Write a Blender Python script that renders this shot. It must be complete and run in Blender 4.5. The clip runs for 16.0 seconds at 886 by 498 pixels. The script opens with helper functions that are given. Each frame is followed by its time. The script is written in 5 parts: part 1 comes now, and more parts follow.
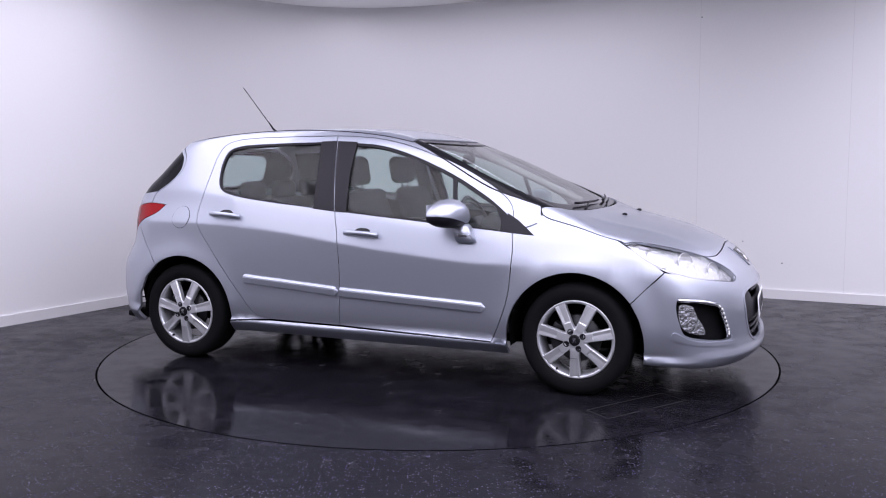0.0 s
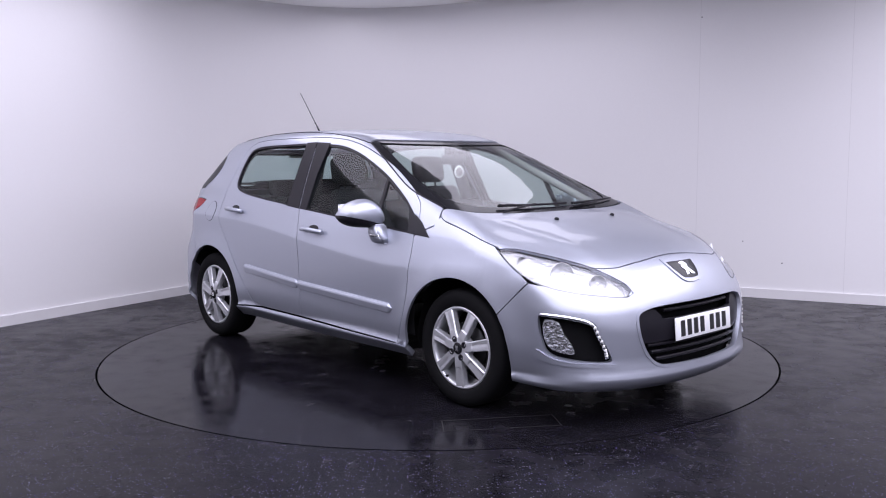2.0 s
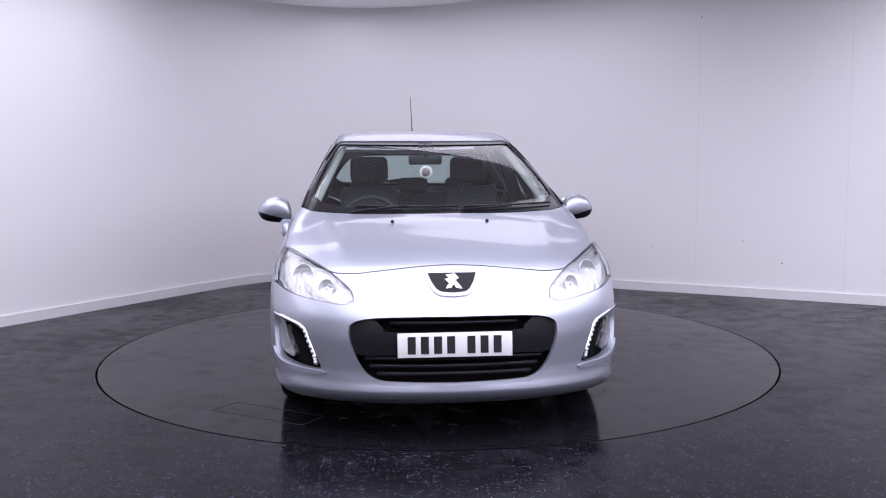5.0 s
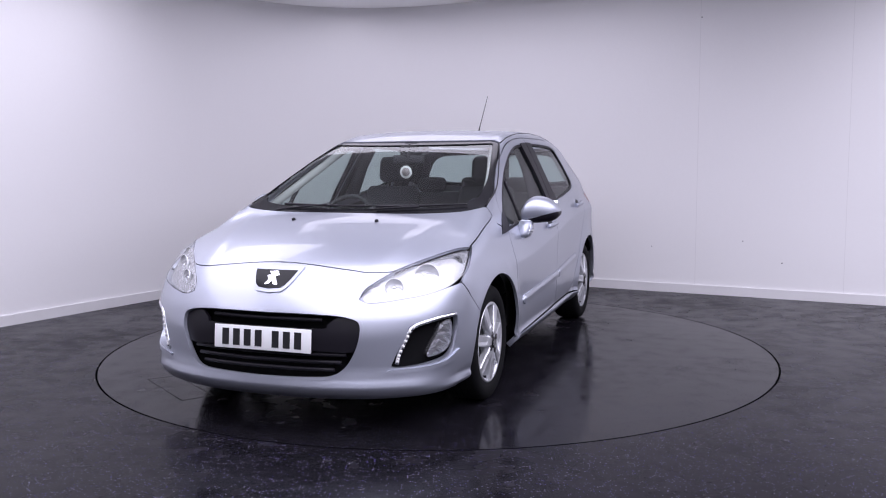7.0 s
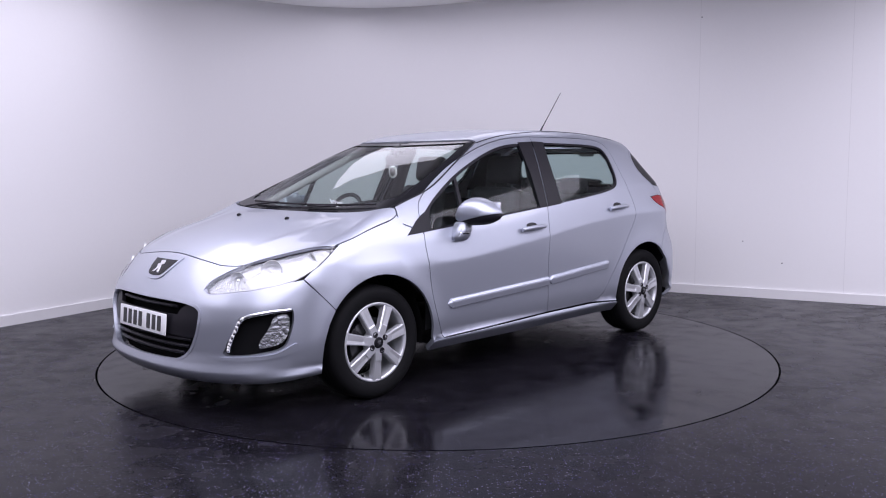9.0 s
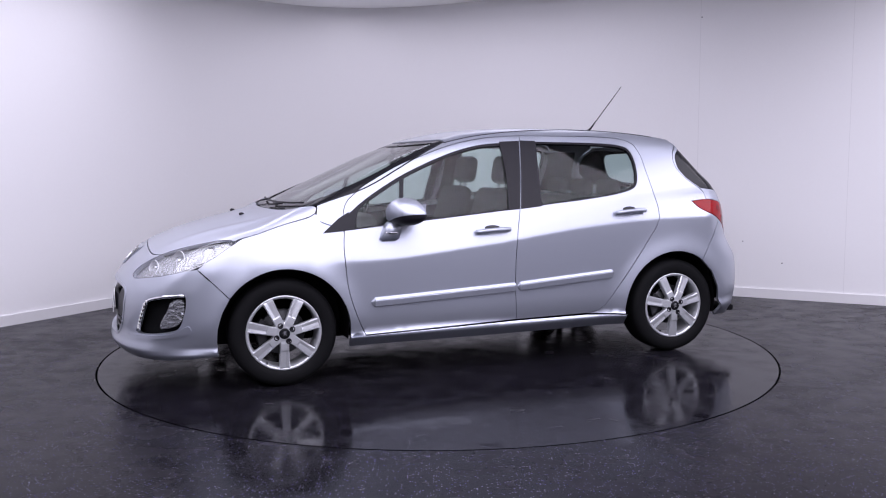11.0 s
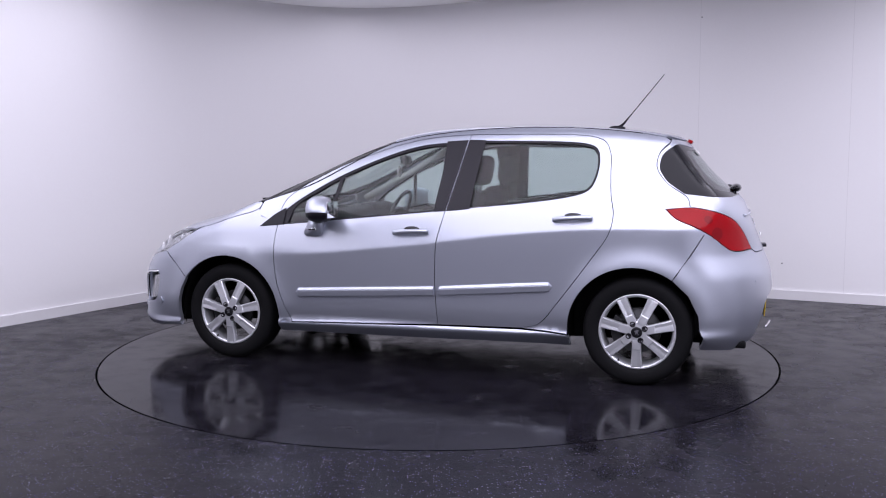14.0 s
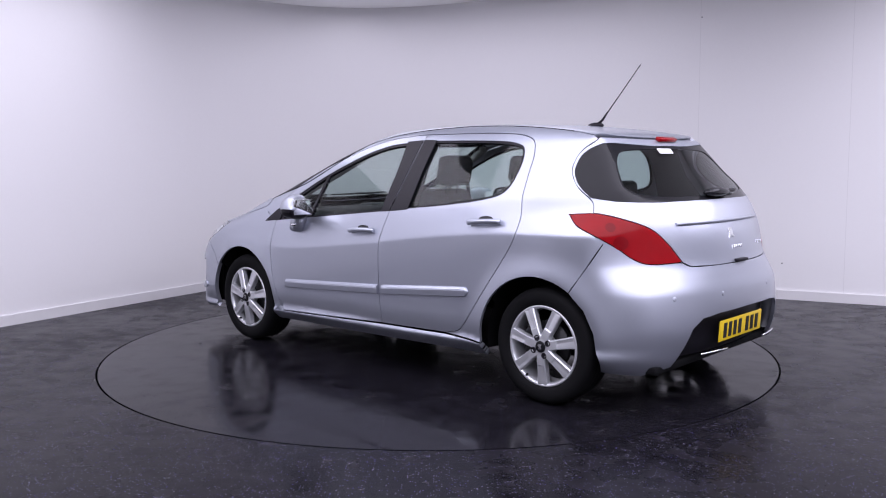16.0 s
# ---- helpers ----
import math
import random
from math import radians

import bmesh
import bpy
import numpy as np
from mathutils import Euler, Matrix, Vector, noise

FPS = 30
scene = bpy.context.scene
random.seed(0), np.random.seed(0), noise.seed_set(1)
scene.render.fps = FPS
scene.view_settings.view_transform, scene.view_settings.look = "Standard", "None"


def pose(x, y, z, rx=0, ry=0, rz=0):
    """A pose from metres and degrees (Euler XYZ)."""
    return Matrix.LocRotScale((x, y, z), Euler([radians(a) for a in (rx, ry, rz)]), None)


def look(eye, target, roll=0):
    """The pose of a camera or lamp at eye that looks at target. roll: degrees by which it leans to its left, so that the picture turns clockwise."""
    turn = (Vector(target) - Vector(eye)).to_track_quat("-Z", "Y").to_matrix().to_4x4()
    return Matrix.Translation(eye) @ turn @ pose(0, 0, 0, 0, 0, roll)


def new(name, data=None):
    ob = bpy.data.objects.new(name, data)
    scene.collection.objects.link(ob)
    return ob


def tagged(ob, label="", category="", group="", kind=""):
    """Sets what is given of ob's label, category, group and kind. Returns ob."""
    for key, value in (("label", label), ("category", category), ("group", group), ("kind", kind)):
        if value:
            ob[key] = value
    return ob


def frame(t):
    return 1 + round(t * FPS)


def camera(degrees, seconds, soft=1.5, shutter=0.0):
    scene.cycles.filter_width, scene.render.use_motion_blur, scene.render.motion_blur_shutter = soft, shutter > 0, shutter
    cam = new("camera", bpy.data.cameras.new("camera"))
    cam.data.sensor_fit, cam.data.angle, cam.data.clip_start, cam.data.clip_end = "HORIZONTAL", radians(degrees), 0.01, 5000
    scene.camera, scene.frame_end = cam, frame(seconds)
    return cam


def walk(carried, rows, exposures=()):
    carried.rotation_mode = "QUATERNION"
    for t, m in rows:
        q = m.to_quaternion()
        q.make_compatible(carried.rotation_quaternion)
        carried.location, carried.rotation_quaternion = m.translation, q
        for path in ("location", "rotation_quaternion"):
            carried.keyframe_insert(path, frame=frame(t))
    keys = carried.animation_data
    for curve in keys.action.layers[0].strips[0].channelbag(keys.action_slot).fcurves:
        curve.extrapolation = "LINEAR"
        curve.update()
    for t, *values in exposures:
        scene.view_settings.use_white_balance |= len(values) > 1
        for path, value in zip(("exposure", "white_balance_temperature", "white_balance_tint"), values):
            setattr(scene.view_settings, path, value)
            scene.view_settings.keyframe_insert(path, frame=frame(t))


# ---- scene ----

from mathutils.geometry import delaunay_2d_cdt as cdt

# camera: stands still
EYE = Vector((0.0, -5.9553, 1.2699))
cam = camera(53.94, 16.0, 1.1)
walk(cam, [(0, look(EYE, EYE + Vector((0.00558, 0.99503, -0.09942)), -0.298)), (16, look(EYE, EYE + Vector((0.00558, 0.99503, -0.09942)), -0.298))], [(0, 0.0), (16, 0.0)])

# world and lamps: a closed studio, lit by unseen lamps under its ceiling
world = bpy.data.worlds.new("world")
scene.world = world
world.use_nodes = True
world.node_tree.nodes["Background"].inputs[0].default_value = (0.05, 0.05, 0.06, 1)
world.node_tree.nodes["Background"].inputs[1].default_value = 0.2

CEILING = 2.95
CORNER = Vector((-1.345, 4.36, 0))
ALONG_LEFT, ALONG_RIGHT = Vector((-0.507, -0.862, 0)), Vector((0.8815, -0.4722, 0))
ALONG_LEFT.normalize()
ALONG_RIGHT.normalize()


def ceiling_lamp(name, x, y, size_a, size_b, turn, power, colour=(0.86, 0.83, 1.0)):
    """An unseen flat lamp under the ceiling, turned by some degrees."""
    data = bpy.data.lights.new(name, "AREA")
    data.shape, data.size, data.size_y, data.energy, data.color = "RECTANGLE", size_a, size_b, power, colour
    ob = new(name, data)
    ob.matrix_world = Matrix.Translation((x, y, CEILING - 0.06)) @ pose(0, 0, 0, 0, 0, turn)
    return ob


# one big source in front, three weaker ones added to brighten the walls
for x, y, size_a, size_b, turn, power in ((-3.33, -1.38, 6.0, 1.6, 59.5, 100), (1.2, -4.8, 7.2, 7.6, 0, 625), (4.06, -1.03, 3.6, 2.4, 59.5, 100), (0.11, 2.11, 1.4, 3.4, 59.5, 30)):
    ceiling_lamp("ceiling_lamp", x, y, size_a, size_b, turn, power)


# materials
def material(name, colour, rough=0.5, metal=0.0, coat=0.0, grain=0.0, scale=60.0, bump=0.0, spec=0.5, glow=0.0, second=None, patch=3.0, deep=0.002):
    m = bpy.data.materials.new(name)
    m.use_nodes = True
    n, link = m.node_tree.nodes, m.node_tree.links
    b = n["Principled BSDF"]
    b.inputs["Base Color"].default_value = (*colour, 1)
    b.inputs["Roughness"].default_value = rough
    b.inputs["Metallic"].default_value = metal
    b.inputs["Coat Weight"].default_value = coat
    b.inputs["Coat Roughness"].default_value = 0.05
    b.inputs["Specular IOR Level"].default_value = spec
    if glow:
        b.inputs["Emission Color"].default_value = (*colour, 1)
        b.inputs["Emission Strength"].default_value = glow
    if grain or bump:
        pos = n.new("ShaderNodeTexCoord")
        fine, wide = n.new("ShaderNodeTexNoise"), n.new("ShaderNodeTexNoise")
        fine.inputs["Scale"].default_value, wide.inputs["Scale"].default_value = scale, patch
        fine.inputs["Detail"].default_value = 5
        for tex in (fine, wide):
            link.new(pos.outputs["Object"], tex.inputs["Vector"])
        if grain:
            mix, ramp_node = n.new("ShaderNodeMix"), n.new("ShaderNodeMix")
            mix.data_type = ramp_node.data_type = "RGBA"
            other = second or tuple(c * (1 - grain) for c in colour)
            mix.inputs["A"].default_value, mix.inputs["B"].default_value = (*colour, 1), (*other, 1)
            ramp_node.inputs["B"].default_value = (*(c * (1 - grain * 0.5) for c in colour), 1)
            link.new(fine.outputs["Fac"], mix.inputs["Factor"])
            link.new(mix.outputs["Result"], ramp_node.inputs["A"])
            link.new(wide.outputs["Fac"], ramp_node.inputs["Factor"])
            link.new(ramp_node.outputs["Result"], b.inputs["Base Color"])
        if bump:
            bm_node = n.new("ShaderNodeBump")
            bm_node.inputs["Strength"].default_value, bm_node.inputs["Distance"].default_value = bump, deep
            link.new(fine.outputs["Fac"], bm_node.inputs["Height"])
            link.new(bm_node.outputs["Normal"], b.inputs["Normal"])
    return m


def pane_material(name, tint, gloss=1.0):
    """A thin pane: clear with a tint, glossy by Fresnel."""
    m = bpy.data.materials.new(name)
    m.use_nodes = True
    n, link = m.node_tree.nodes, m.node_tree.links
    n.remove(n["Principled BSDF"])
    clear, shine, fres, mix = n.new("ShaderNodeBsdfTransparent"), n.new("ShaderNodeBsdfGlossy"), n.new("ShaderNodeMath"), n.new("ShaderNodeMixShader")
    facing, steep = n.new("ShaderNodeLayerWeight"), n.new("ShaderNodeMath")
    steep.operation, steep.inputs[1].default_value = "POWER", 4.5
    fres.operation, fres.inputs[1].default_value, fres.inputs[2].default_value = "MULTIPLY_ADD", 0.85, 0.04
    facing.inputs["Blend"].default_value = 0.5
    link.new(facing.outputs["Facing"], steep.inputs[0])
    link.new(steep.outputs[0], fres.inputs[0])
    clear.inputs["Color"].default_value = (*tint, 1)
    shine.inputs["Roughness"].default_value = 0.01
    shine.inputs["Color"].default_value = (gloss, gloss, gloss, 1)
    link.new(fres.outputs[0], mix.inputs[0])
    link.new(clear.outputs[0], mix.inputs[1])
    link.new(shine.outputs[0], mix.inputs[2])
    link.new(mix.outputs[0], n["Material Output"].inputs["Surface"])
    return m


def floor_material(name, wear, sheen, flecks=1.0):
    """Dark safety flooring with pale and blue flecks, worn glossy in patches."""
    m = bpy.data.materials.new(name)
    m.use_nodes = True
    n, link = m.node_tree.nodes, m.node_tree.links
    b = n["Principled BSDF"]
    pos = n.new("ShaderNodeTexCoord")
    cells, wide, mid, fine = n.new("ShaderNodeTexVoronoi"), n.new("ShaderNodeTexNoise"), n.new("ShaderNodeTexNoise"), n.new("ShaderNodeTexNoise")
    cells.inputs["Scale"].default_value = 95
    wide.inputs["Scale"].default_value, mid.inputs["Scale"].default_value, fine.inputs["Scale"].default_value = 0.9, 7.0, 160
    mid.inputs["Detail"].default_value, wide.inputs["Detail"].default_value = 6, 4
    for tex in (cells, wide, mid, fine):
        link.new(pos.outputs["Object"], tex.inputs["Vector"])
    # flecks: small dots in a few of the cells
    dot = n.new("ShaderNodeMath")
    dot.operation, dot.inputs[1].default_value = "LESS_THAN", 0.26
    link.new(cells.outputs["Distance"], dot.inputs[0])
    sep = n.new("ShaderNodeSeparateColor")
    link.new(cells.outputs["Color"], sep.inputs[0])
    few = n.new("ShaderNodeMath")
    few.operation, few.inputs[1].default_value = "GREATER_THAN", 0.70
    link.new(sep.outputs[0], few.inputs[0])
    both = n.new("ShaderNodeMath")
    both.operation = "MULTIPLY"
    link.new(dot.outputs[0], both.inputs[0])
    link.new(few.outputs[0], both.inputs[1])
    fleck = n.new("ShaderNodeMix")
    fleck.data_type = "RGBA"
    fleck.inputs["A"].default_value, fleck.inputs["B"].default_value = (0.085 * flecks, 0.070 * flecks, 0.26 * flecks, 1), (0.30 * flecks, 0.29 * flecks, 0.37 * flecks, 1)
    link.new(sep.outputs[1], fleck.inputs["Factor"])
    base = n.new("ShaderNodeMix")
    base.data_type = "RGBA"
    base.inputs["A"].default_value, base.inputs["B"].default_value = (0.003, 0.0028, 0.0038, 1), (0.011, 0.0101, 0.0132, 1)
    link.new(mid.outputs["Fac"], base.inputs["Factor"])
    out = n.new("ShaderNodeMix")
    out.data_type = "RGBA"
    link.new(both.outputs[0], out.inputs["Factor"])
    link.new(base.outputs["Result"], out.inputs["A"])
    link.new(fleck.outputs["Result"], out.inputs["B"])
    link.new(out.outputs["Result"], b.inputs["Base Color"])
    b.inputs["Specular IOR Level"].default_value = sheen
    # gloss: worn patches
    add = n.new("ShaderNodeMath")
    add.operation = "ADD"
    link.new(wide.outputs["Fac"], add.inputs[0])
    link.new(mid.outputs["Fac"], add.inputs[1])
    rough = n.new("ShaderNodeMapRange")
    rough.inputs["From Min"].default_value, rough.inputs["From Max"].default_value = 0.75, 1.3
    rough.inputs["To Min"].default_value, rough.inputs["To Max"].default_value = 0.10 + wear, 0.34 + wear
    link.new(add.outputs[0], rough.inputs["Value"])
    link.new(rough.outputs["Result"], b.inputs["Roughness"])
    bump = n.new("ShaderNodeBump")
    bump.inputs["Strength"].default_value, bump.inputs["Distance"].default_value = 0.25, 0.0015
    link.new(mid.outputs["Fac"], bump.inputs["Height"])
    link.new(bump.outputs["Normal"], b.inputs["Normal"])
    return m


WALL = material("white_emulsion", (0.80, 0.79, 0.80), 0.75, grain=0.04, scale=45, bump=0.15, patch=0.7)
# weak emission added to brighten the ceiling and the tops of the walls
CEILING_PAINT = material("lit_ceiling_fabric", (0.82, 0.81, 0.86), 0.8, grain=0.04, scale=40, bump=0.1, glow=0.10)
SKIRTING = material("skirting_paint", (0.74, 0.73, 0.74), 0.45, grain=0.10, scale=30, bump=0.1)
FLOOR = floor_material("flecked_floor", 0.04, 0.056, 0.7)
TABLE = floor_material("turntable_floor", -0.035, 0.105, 0.25)
GAP = material("dark_gap", (0.008, 0.008, 0.009), 0.7, grain=0.3)
PAINT = material("silver_paint", (0.435, 0.458, 0.530), 0.40, 0.80, 0.6, grain=0.08, scale=900, patch=2.0)
BLACK_TRIM = material("black_trim", (0.010, 0.009, 0.013), 0.4, grain=0.2, scale=300, spec=0.2)
GLOSS_BLACK = material("gloss_black", (0.010, 0.010, 0.012), 0.14, spec=0.16)
LINER = material("liner", (0.006, 0.006, 0.007), 0.85, grain=0.3, scale=80, spec=0.1)
FAR_WALL = material("grey_wall", (0.58, 0.58, 0.60), 0.6, grain=0.1, scale=20)
RUBBER = material("tyre_rubber", (0.007, 0.007, 0.008), 0.7, grain=0.35, scale=120, bump=0.3, spec=0.10)
ALLOY = material("alloy", (0.60, 0.61, 0.64), 0.32, 0.6, 0.4, grain=0.08, scale=400)
DARK_METAL = material("brake_steel", (0.05, 0.05, 0.053), 0.45, 0.9, grain=0.3, scale=90)
CHROME = material("chrome", (0.85, 0.86, 0.88), 0.06, 1.0)
REFLECTOR = material("lamp_reflector", (0.62, 0.62, 0.64), 0.22, 0.85, grain=0.45, scale=46, bump=0.9, deep=0.012)
SIDE_GLASS = pane_material("side_glass", (0.70, 0.80, 0.77), 0.7)
SCREEN_GLASS = pane_material("screen_glass", (0.74, 0.82, 0.79))
REAR_GLASS = pane_material("rear_glass", (0.62, 0.72, 0.70))
BOWL = material("lamp_bowl", (0.80, 0.80, 0.82), 0.35, 0.5, grain=0.25, scale=60, bump=0.5, deep=0.006)
CLEAR = pane_material("clear_lens", (0.95, 0.96, 0.97))
RED_LENS = material("red_lens", (0.30, 0.003, 0.007), 0.14, grain=0.45, scale=14, patch=11.0, spec=0.18)
RED_DARK = material("red_lens_dark", (0.16, 0.003, 0.006), 0.14, spec=0.18)
AMBER = material("amber_bulb", (0.62, 0.30, 0.22), 0.2, coat=0.6)
CLOTH = material("dark_cloth", (0.017, 0.0175, 0.021), 0.9, grain=0.3, scale=250, bump=0.3)
DASH = material("dash_plastic", (0.019, 0.0195, 0.022), 0.65, grain=0.2, scale=200, bump=0.2)
HEADLINING = material("headlining", (0.42, 0.43, 0.42), 0.9, grain=0.08, scale=150)
WHITE_PLATE = material("white_plate", (0.78, 0.79, 0.80), 0.35, grain=0.03)
YELLOW_PLATE = material("yellow_plate", (0.80, 0.56, 0.02), 0.35, grain=0.03)
INK = material("plate_ink", (0.012, 0.012, 0.014), 0.4)
PAPER = material("sticker", (0.75, 0.75, 0.74), 0.5)

# the room
def mesh_object(name, verts, faces, mat, smooth=False):
    data = bpy.data.meshes.new(name)
    data.from_pydata([tuple(v) for v in verts], [], [tuple(f) for f in faces])
    data.materials.append(mat)
    if smooth:
        data.polygons.foreach_set("use_smooth", [True] * len(data.polygons))
    data.update()
    return new(name, data)


def ribbon(name, path, z0, z1, thick, mat, label, inward=True):
    """An upright wall along a plan path, with thickness away from the room's middle."""
    mid = Vector((1.0, -1.0, 0))
    outer = []
    for i, p in enumerate(path):
        d = (path[min(i + 1, len(path) - 1)] - path[max(i - 1, 0)]).normalized()
        nrm = Vector((-d.y, d.x, 0))
        if nrm.dot(mid - p) > 0:
            nrm = -nrm
        outer.append(p + nrm * thick)
    verts, faces = [], []
    for p, o in zip(path, outer):
        verts += [(p.x, p.y, z0), (p.x, p.y, z1), (o.x, o.y, z1), (o.x, o.y, z0)]
    for i in range(len(path) - 1):
        for k in range(4):
            a, b = 4 * i + k, 4 * i + (k + 1) % 4
            faces.append((a, b, b + 4, a + 4))
    faces += [(0, 1, 2, 3), tuple(4 * (len(path) - 1) + k for k in (3, 2, 1, 0))]
    ob = mesh_object(name, verts, faces, mat)
    bm = bmesh.new()
    bm.from_mesh(ob.data)
    bmesh.ops.recalc_face_normals(bm, faces=bm.faces)
    bm.to_mesh(ob.data)
    bm.free()
    for poly in ob.data.polygons:
        poly.use_smooth = abs(poly.normal.z) < 0.5
    ob.data.set_sharp_from_angle(angle=radians(40))
    return tagged(ob, label, "wall", kind="structure")


LONG_A, LONG_B, BEND = 13.0, 11.0, 1.9
path = [CORNER + ALONG_LEFT * (LONG_A - i * (LONG_A - BEND) / 6) for i in range(6)]
path += [CORNER + ALONG_LEFT * BEND * (1 - s) ** 2 + ALONG_RIGHT * BEND * s**2 for s in (k / 24 for k in range(25))]
path += [CORNER + ALONG_RIGHT * (BEND + i * (LONG_B - BEND) / 6) for i in range(1, 7)]
ribbon("wall_north", path, 0, CEILING, 0.2, WALL, "white painted studio wall with a rounded corner")
inner = []
for i, p in enumerate(path):
    d = (path[min(i + 1, len(path) - 1)] - path[max(i - 1, 0)]).normalized()
    nrm = Vector((-d.y, d.x, 0))
    if nrm.dot(Vector((1, -1, 0)) - p) < 0:
        nrm = -nrm
    inner.append(p + nrm * 0.016)
board = ribbon("baseboard", inner, 0, 0.085, 0.0155, SKIRTING, "white painted skirting board along the studio wall")
board["category"] = "skirting"
# walls out of view; their grey sets reflections and fill on the car
far = [CORNER + ALONG_LEFT * LONG_A, CORNER + ALONG_LEFT * LONG_A + ALONG_RIGHT * LONG_B, CORNER + ALONG_RIGHT * LONG_B]
ribbon("wall_south", far[:2], 0, CEILING, 0.2, FAR_WALL, "unseen plain grey wall added to close the studio")
ribbon("wall_east", far[1:], 0, CEILING, 0.2, FAR_WALL, "unseen plain grey side wall added to close the studio")


def slab(name, z0, z1, mat, label, category, hole=0.0):
    """A floor or ceiling sheet over the whole room, with a round hole."""
    c = [CORNER + ALONG_LEFT * a + ALONG_RIGHT * b for a, b in ((-0.3, -0.3), (LONG_A + 0.3, -0.3), (LONG_A + 0.3, LONG_B + 0.3), (-0.3, LONG_B + 0.3))]
    if not hole:
        verts = [(p.x, p.y, z) for z in (z0, z1) for p in c]
        faces = [(0, 1, 2, 3), (7, 6, 5, 4)] + [(i, i + 4, (i + 1) % 4 + 4, (i + 1) % 4) for i in range(4)]
    else:
        n = 256
        ring = [Vector((hole * math.cos(2 * math.pi * i / n), hole * math.sin(2 * math.pi * i / n), 0)) for i in range(n)]
        out = []
        for r in ring:
            d = r.normalized()
            best = 1e9
            for i in range(4):
                p, q = c[i], c[(i + 1) % 4]
                e = q - p
                den = d.x * e.y - d.y * e.x
                if abs(den) > 1e-9:
                    s = (p.x * e.y - p.y * e.x) / den
                    if 0 < s < best:
                        best = s
            out.append(d * best)
        verts = [(r.x, r.y, z1) for r in ring] + [(o.x, o.y, z1) for o in out] + [(r.x, r.y, z0) for r in ring]
        faces = [(i, n + i, n + (i + 1) % n, (i + 1) % n) for i in range(n)] + [(i, (i + 1) % n, 2 * n + (i + 1) % n, 2 * n + i) for i in range(n)]
    ob = mesh_object(name, verts, faces, mat)
    bm = bmesh.new()
    bm.from_mesh(ob.data)
    if not hole:
        bmesh.ops.recalc_face_normals(bm, faces=bm.faces)
    bm.to_mesh(ob.data)
    bm.free()
    return tagged(ob, label, category, kind="structure")


RING = 2.2133
slab("floor", -0.12, 0.0, FLOOR, "dark grey flecked safety flooring, worn glossy", "floor", RING + 0.006)
slab("pit", -0.25, -0.125, GAP, "dark pit under the turntable", "pit")
slab("ceiling", CEILING, CEILING + 0.15, CEILING_PAINT, "white studio ceiling with a faint added glow", "ceiling")


def disc(r, z0, z1, n=256):
    verts = [(r * math.cos(2 * math.pi * i / n), r * math.sin(2 * math.pi * i / n), z) for z in (z1, z0) for i in range(n)]
    return verts, [tuple(range(n))] + [(i, n + i, n + (i + 1) % n, (i + 1) % n) for i in range(n)]


turntable = tagged(mesh_object("turntable", *disc(RING - 0.006, -0.1, 0.0), TABLE), "round dark flecked turntable set flush in the floor", "turntable")

# a lift-out cover in the turntable, and its joints
def joint(points, w=0.006):
    bm = bmesh.new()
    for (x0, y0), (x1, y1) in zip(points, points[1:]):
        d = Vector((x1 - x0, y1 - y0, 0))
        nrm = Vector((-d.y, d.x, 0)).normalized() * w / 2
        a, b = Vector((x0, y0, 0.0008)), Vector((x1, y1, 0.0008))
        bm.faces.new([bm.verts.new(v) for v in (a - nrm, b - nrm, b + nrm, a + nrm)])
    data = bpy.data.meshes.new("cover_joint")
    bm.to_mesh(data)
    bm.free()
    data.materials.append(GAP)
    ob = new("cover_joint", data)
    ob.parent = turntable
    return tagged(ob, "thin dark joint round a cover")


joint([(1.31, -1.19), (1.442, -1.30), (1.762, -0.82), (1.62, -0.72), (1.31, -1.19)])

# joints between the wall boards, and marks on the wall
def on_wall(b, z, out=0.0):
    """A place on the right-hand wall, b metres from the corner."""
    n_ = Vector((ALONG_RIGHT.y, -ALONG_RIGHT.x, 0))
    p = CORNER + ALONG_RIGHT * b + n_ * out
    return Vector((p.x, p.y, z))


wall = bpy.data.objects["wall_north"]
for b in (4.32, 5.62):
    q = [on_wall(b - 0.0025, 0.086, 0.0006), on_wall(b + 0.0025, 0.086, 0.0006), on_wall(b + 0.0025, CEILING, 0.0006), on_wall(b - 0.0025, CEILING, 0.0006)]
    seam = mesh_object("board_joint", q, [(0, 1, 2, 3)], SKIRTING)
    seam.parent = wall
for i, (b, z) in enumerate(((4.75, 0.52), (4.33, 2.6), (5.1, 0.33), (3.9, 0.44))):
    bm = bmesh.new()
    bmesh.ops.create_icosphere(bm, subdivisions=1, radius=0.006, matrix=Matrix.Translation(on_wall(b, z, 0.0)))
    data = bpy.data.meshes.new("nail_mark")
    bm.to_mesh(data)
    bm.free()
    data.materials.append(DARK_METAL)
    new("nail_mark", data).parent = wall
for a, z in ((4.55, 0.62), (4.60, 0.88), (4.50, 0.40)):
    bm = bmesh.new()
    p = CORNER + ALONG_LEFT * a
    bmesh.ops.create_icosphere(bm, subdivisions=1, radius=0.006, matrix=Matrix.Translation((p.x, p.y, z)))
    data = bpy.data.meshes.new("nail_mark")
    bm.to_mesh(data)
    bm.free()
    data.materials.append(DARK_METAL)
    new("nail_mark", data).parent = wall


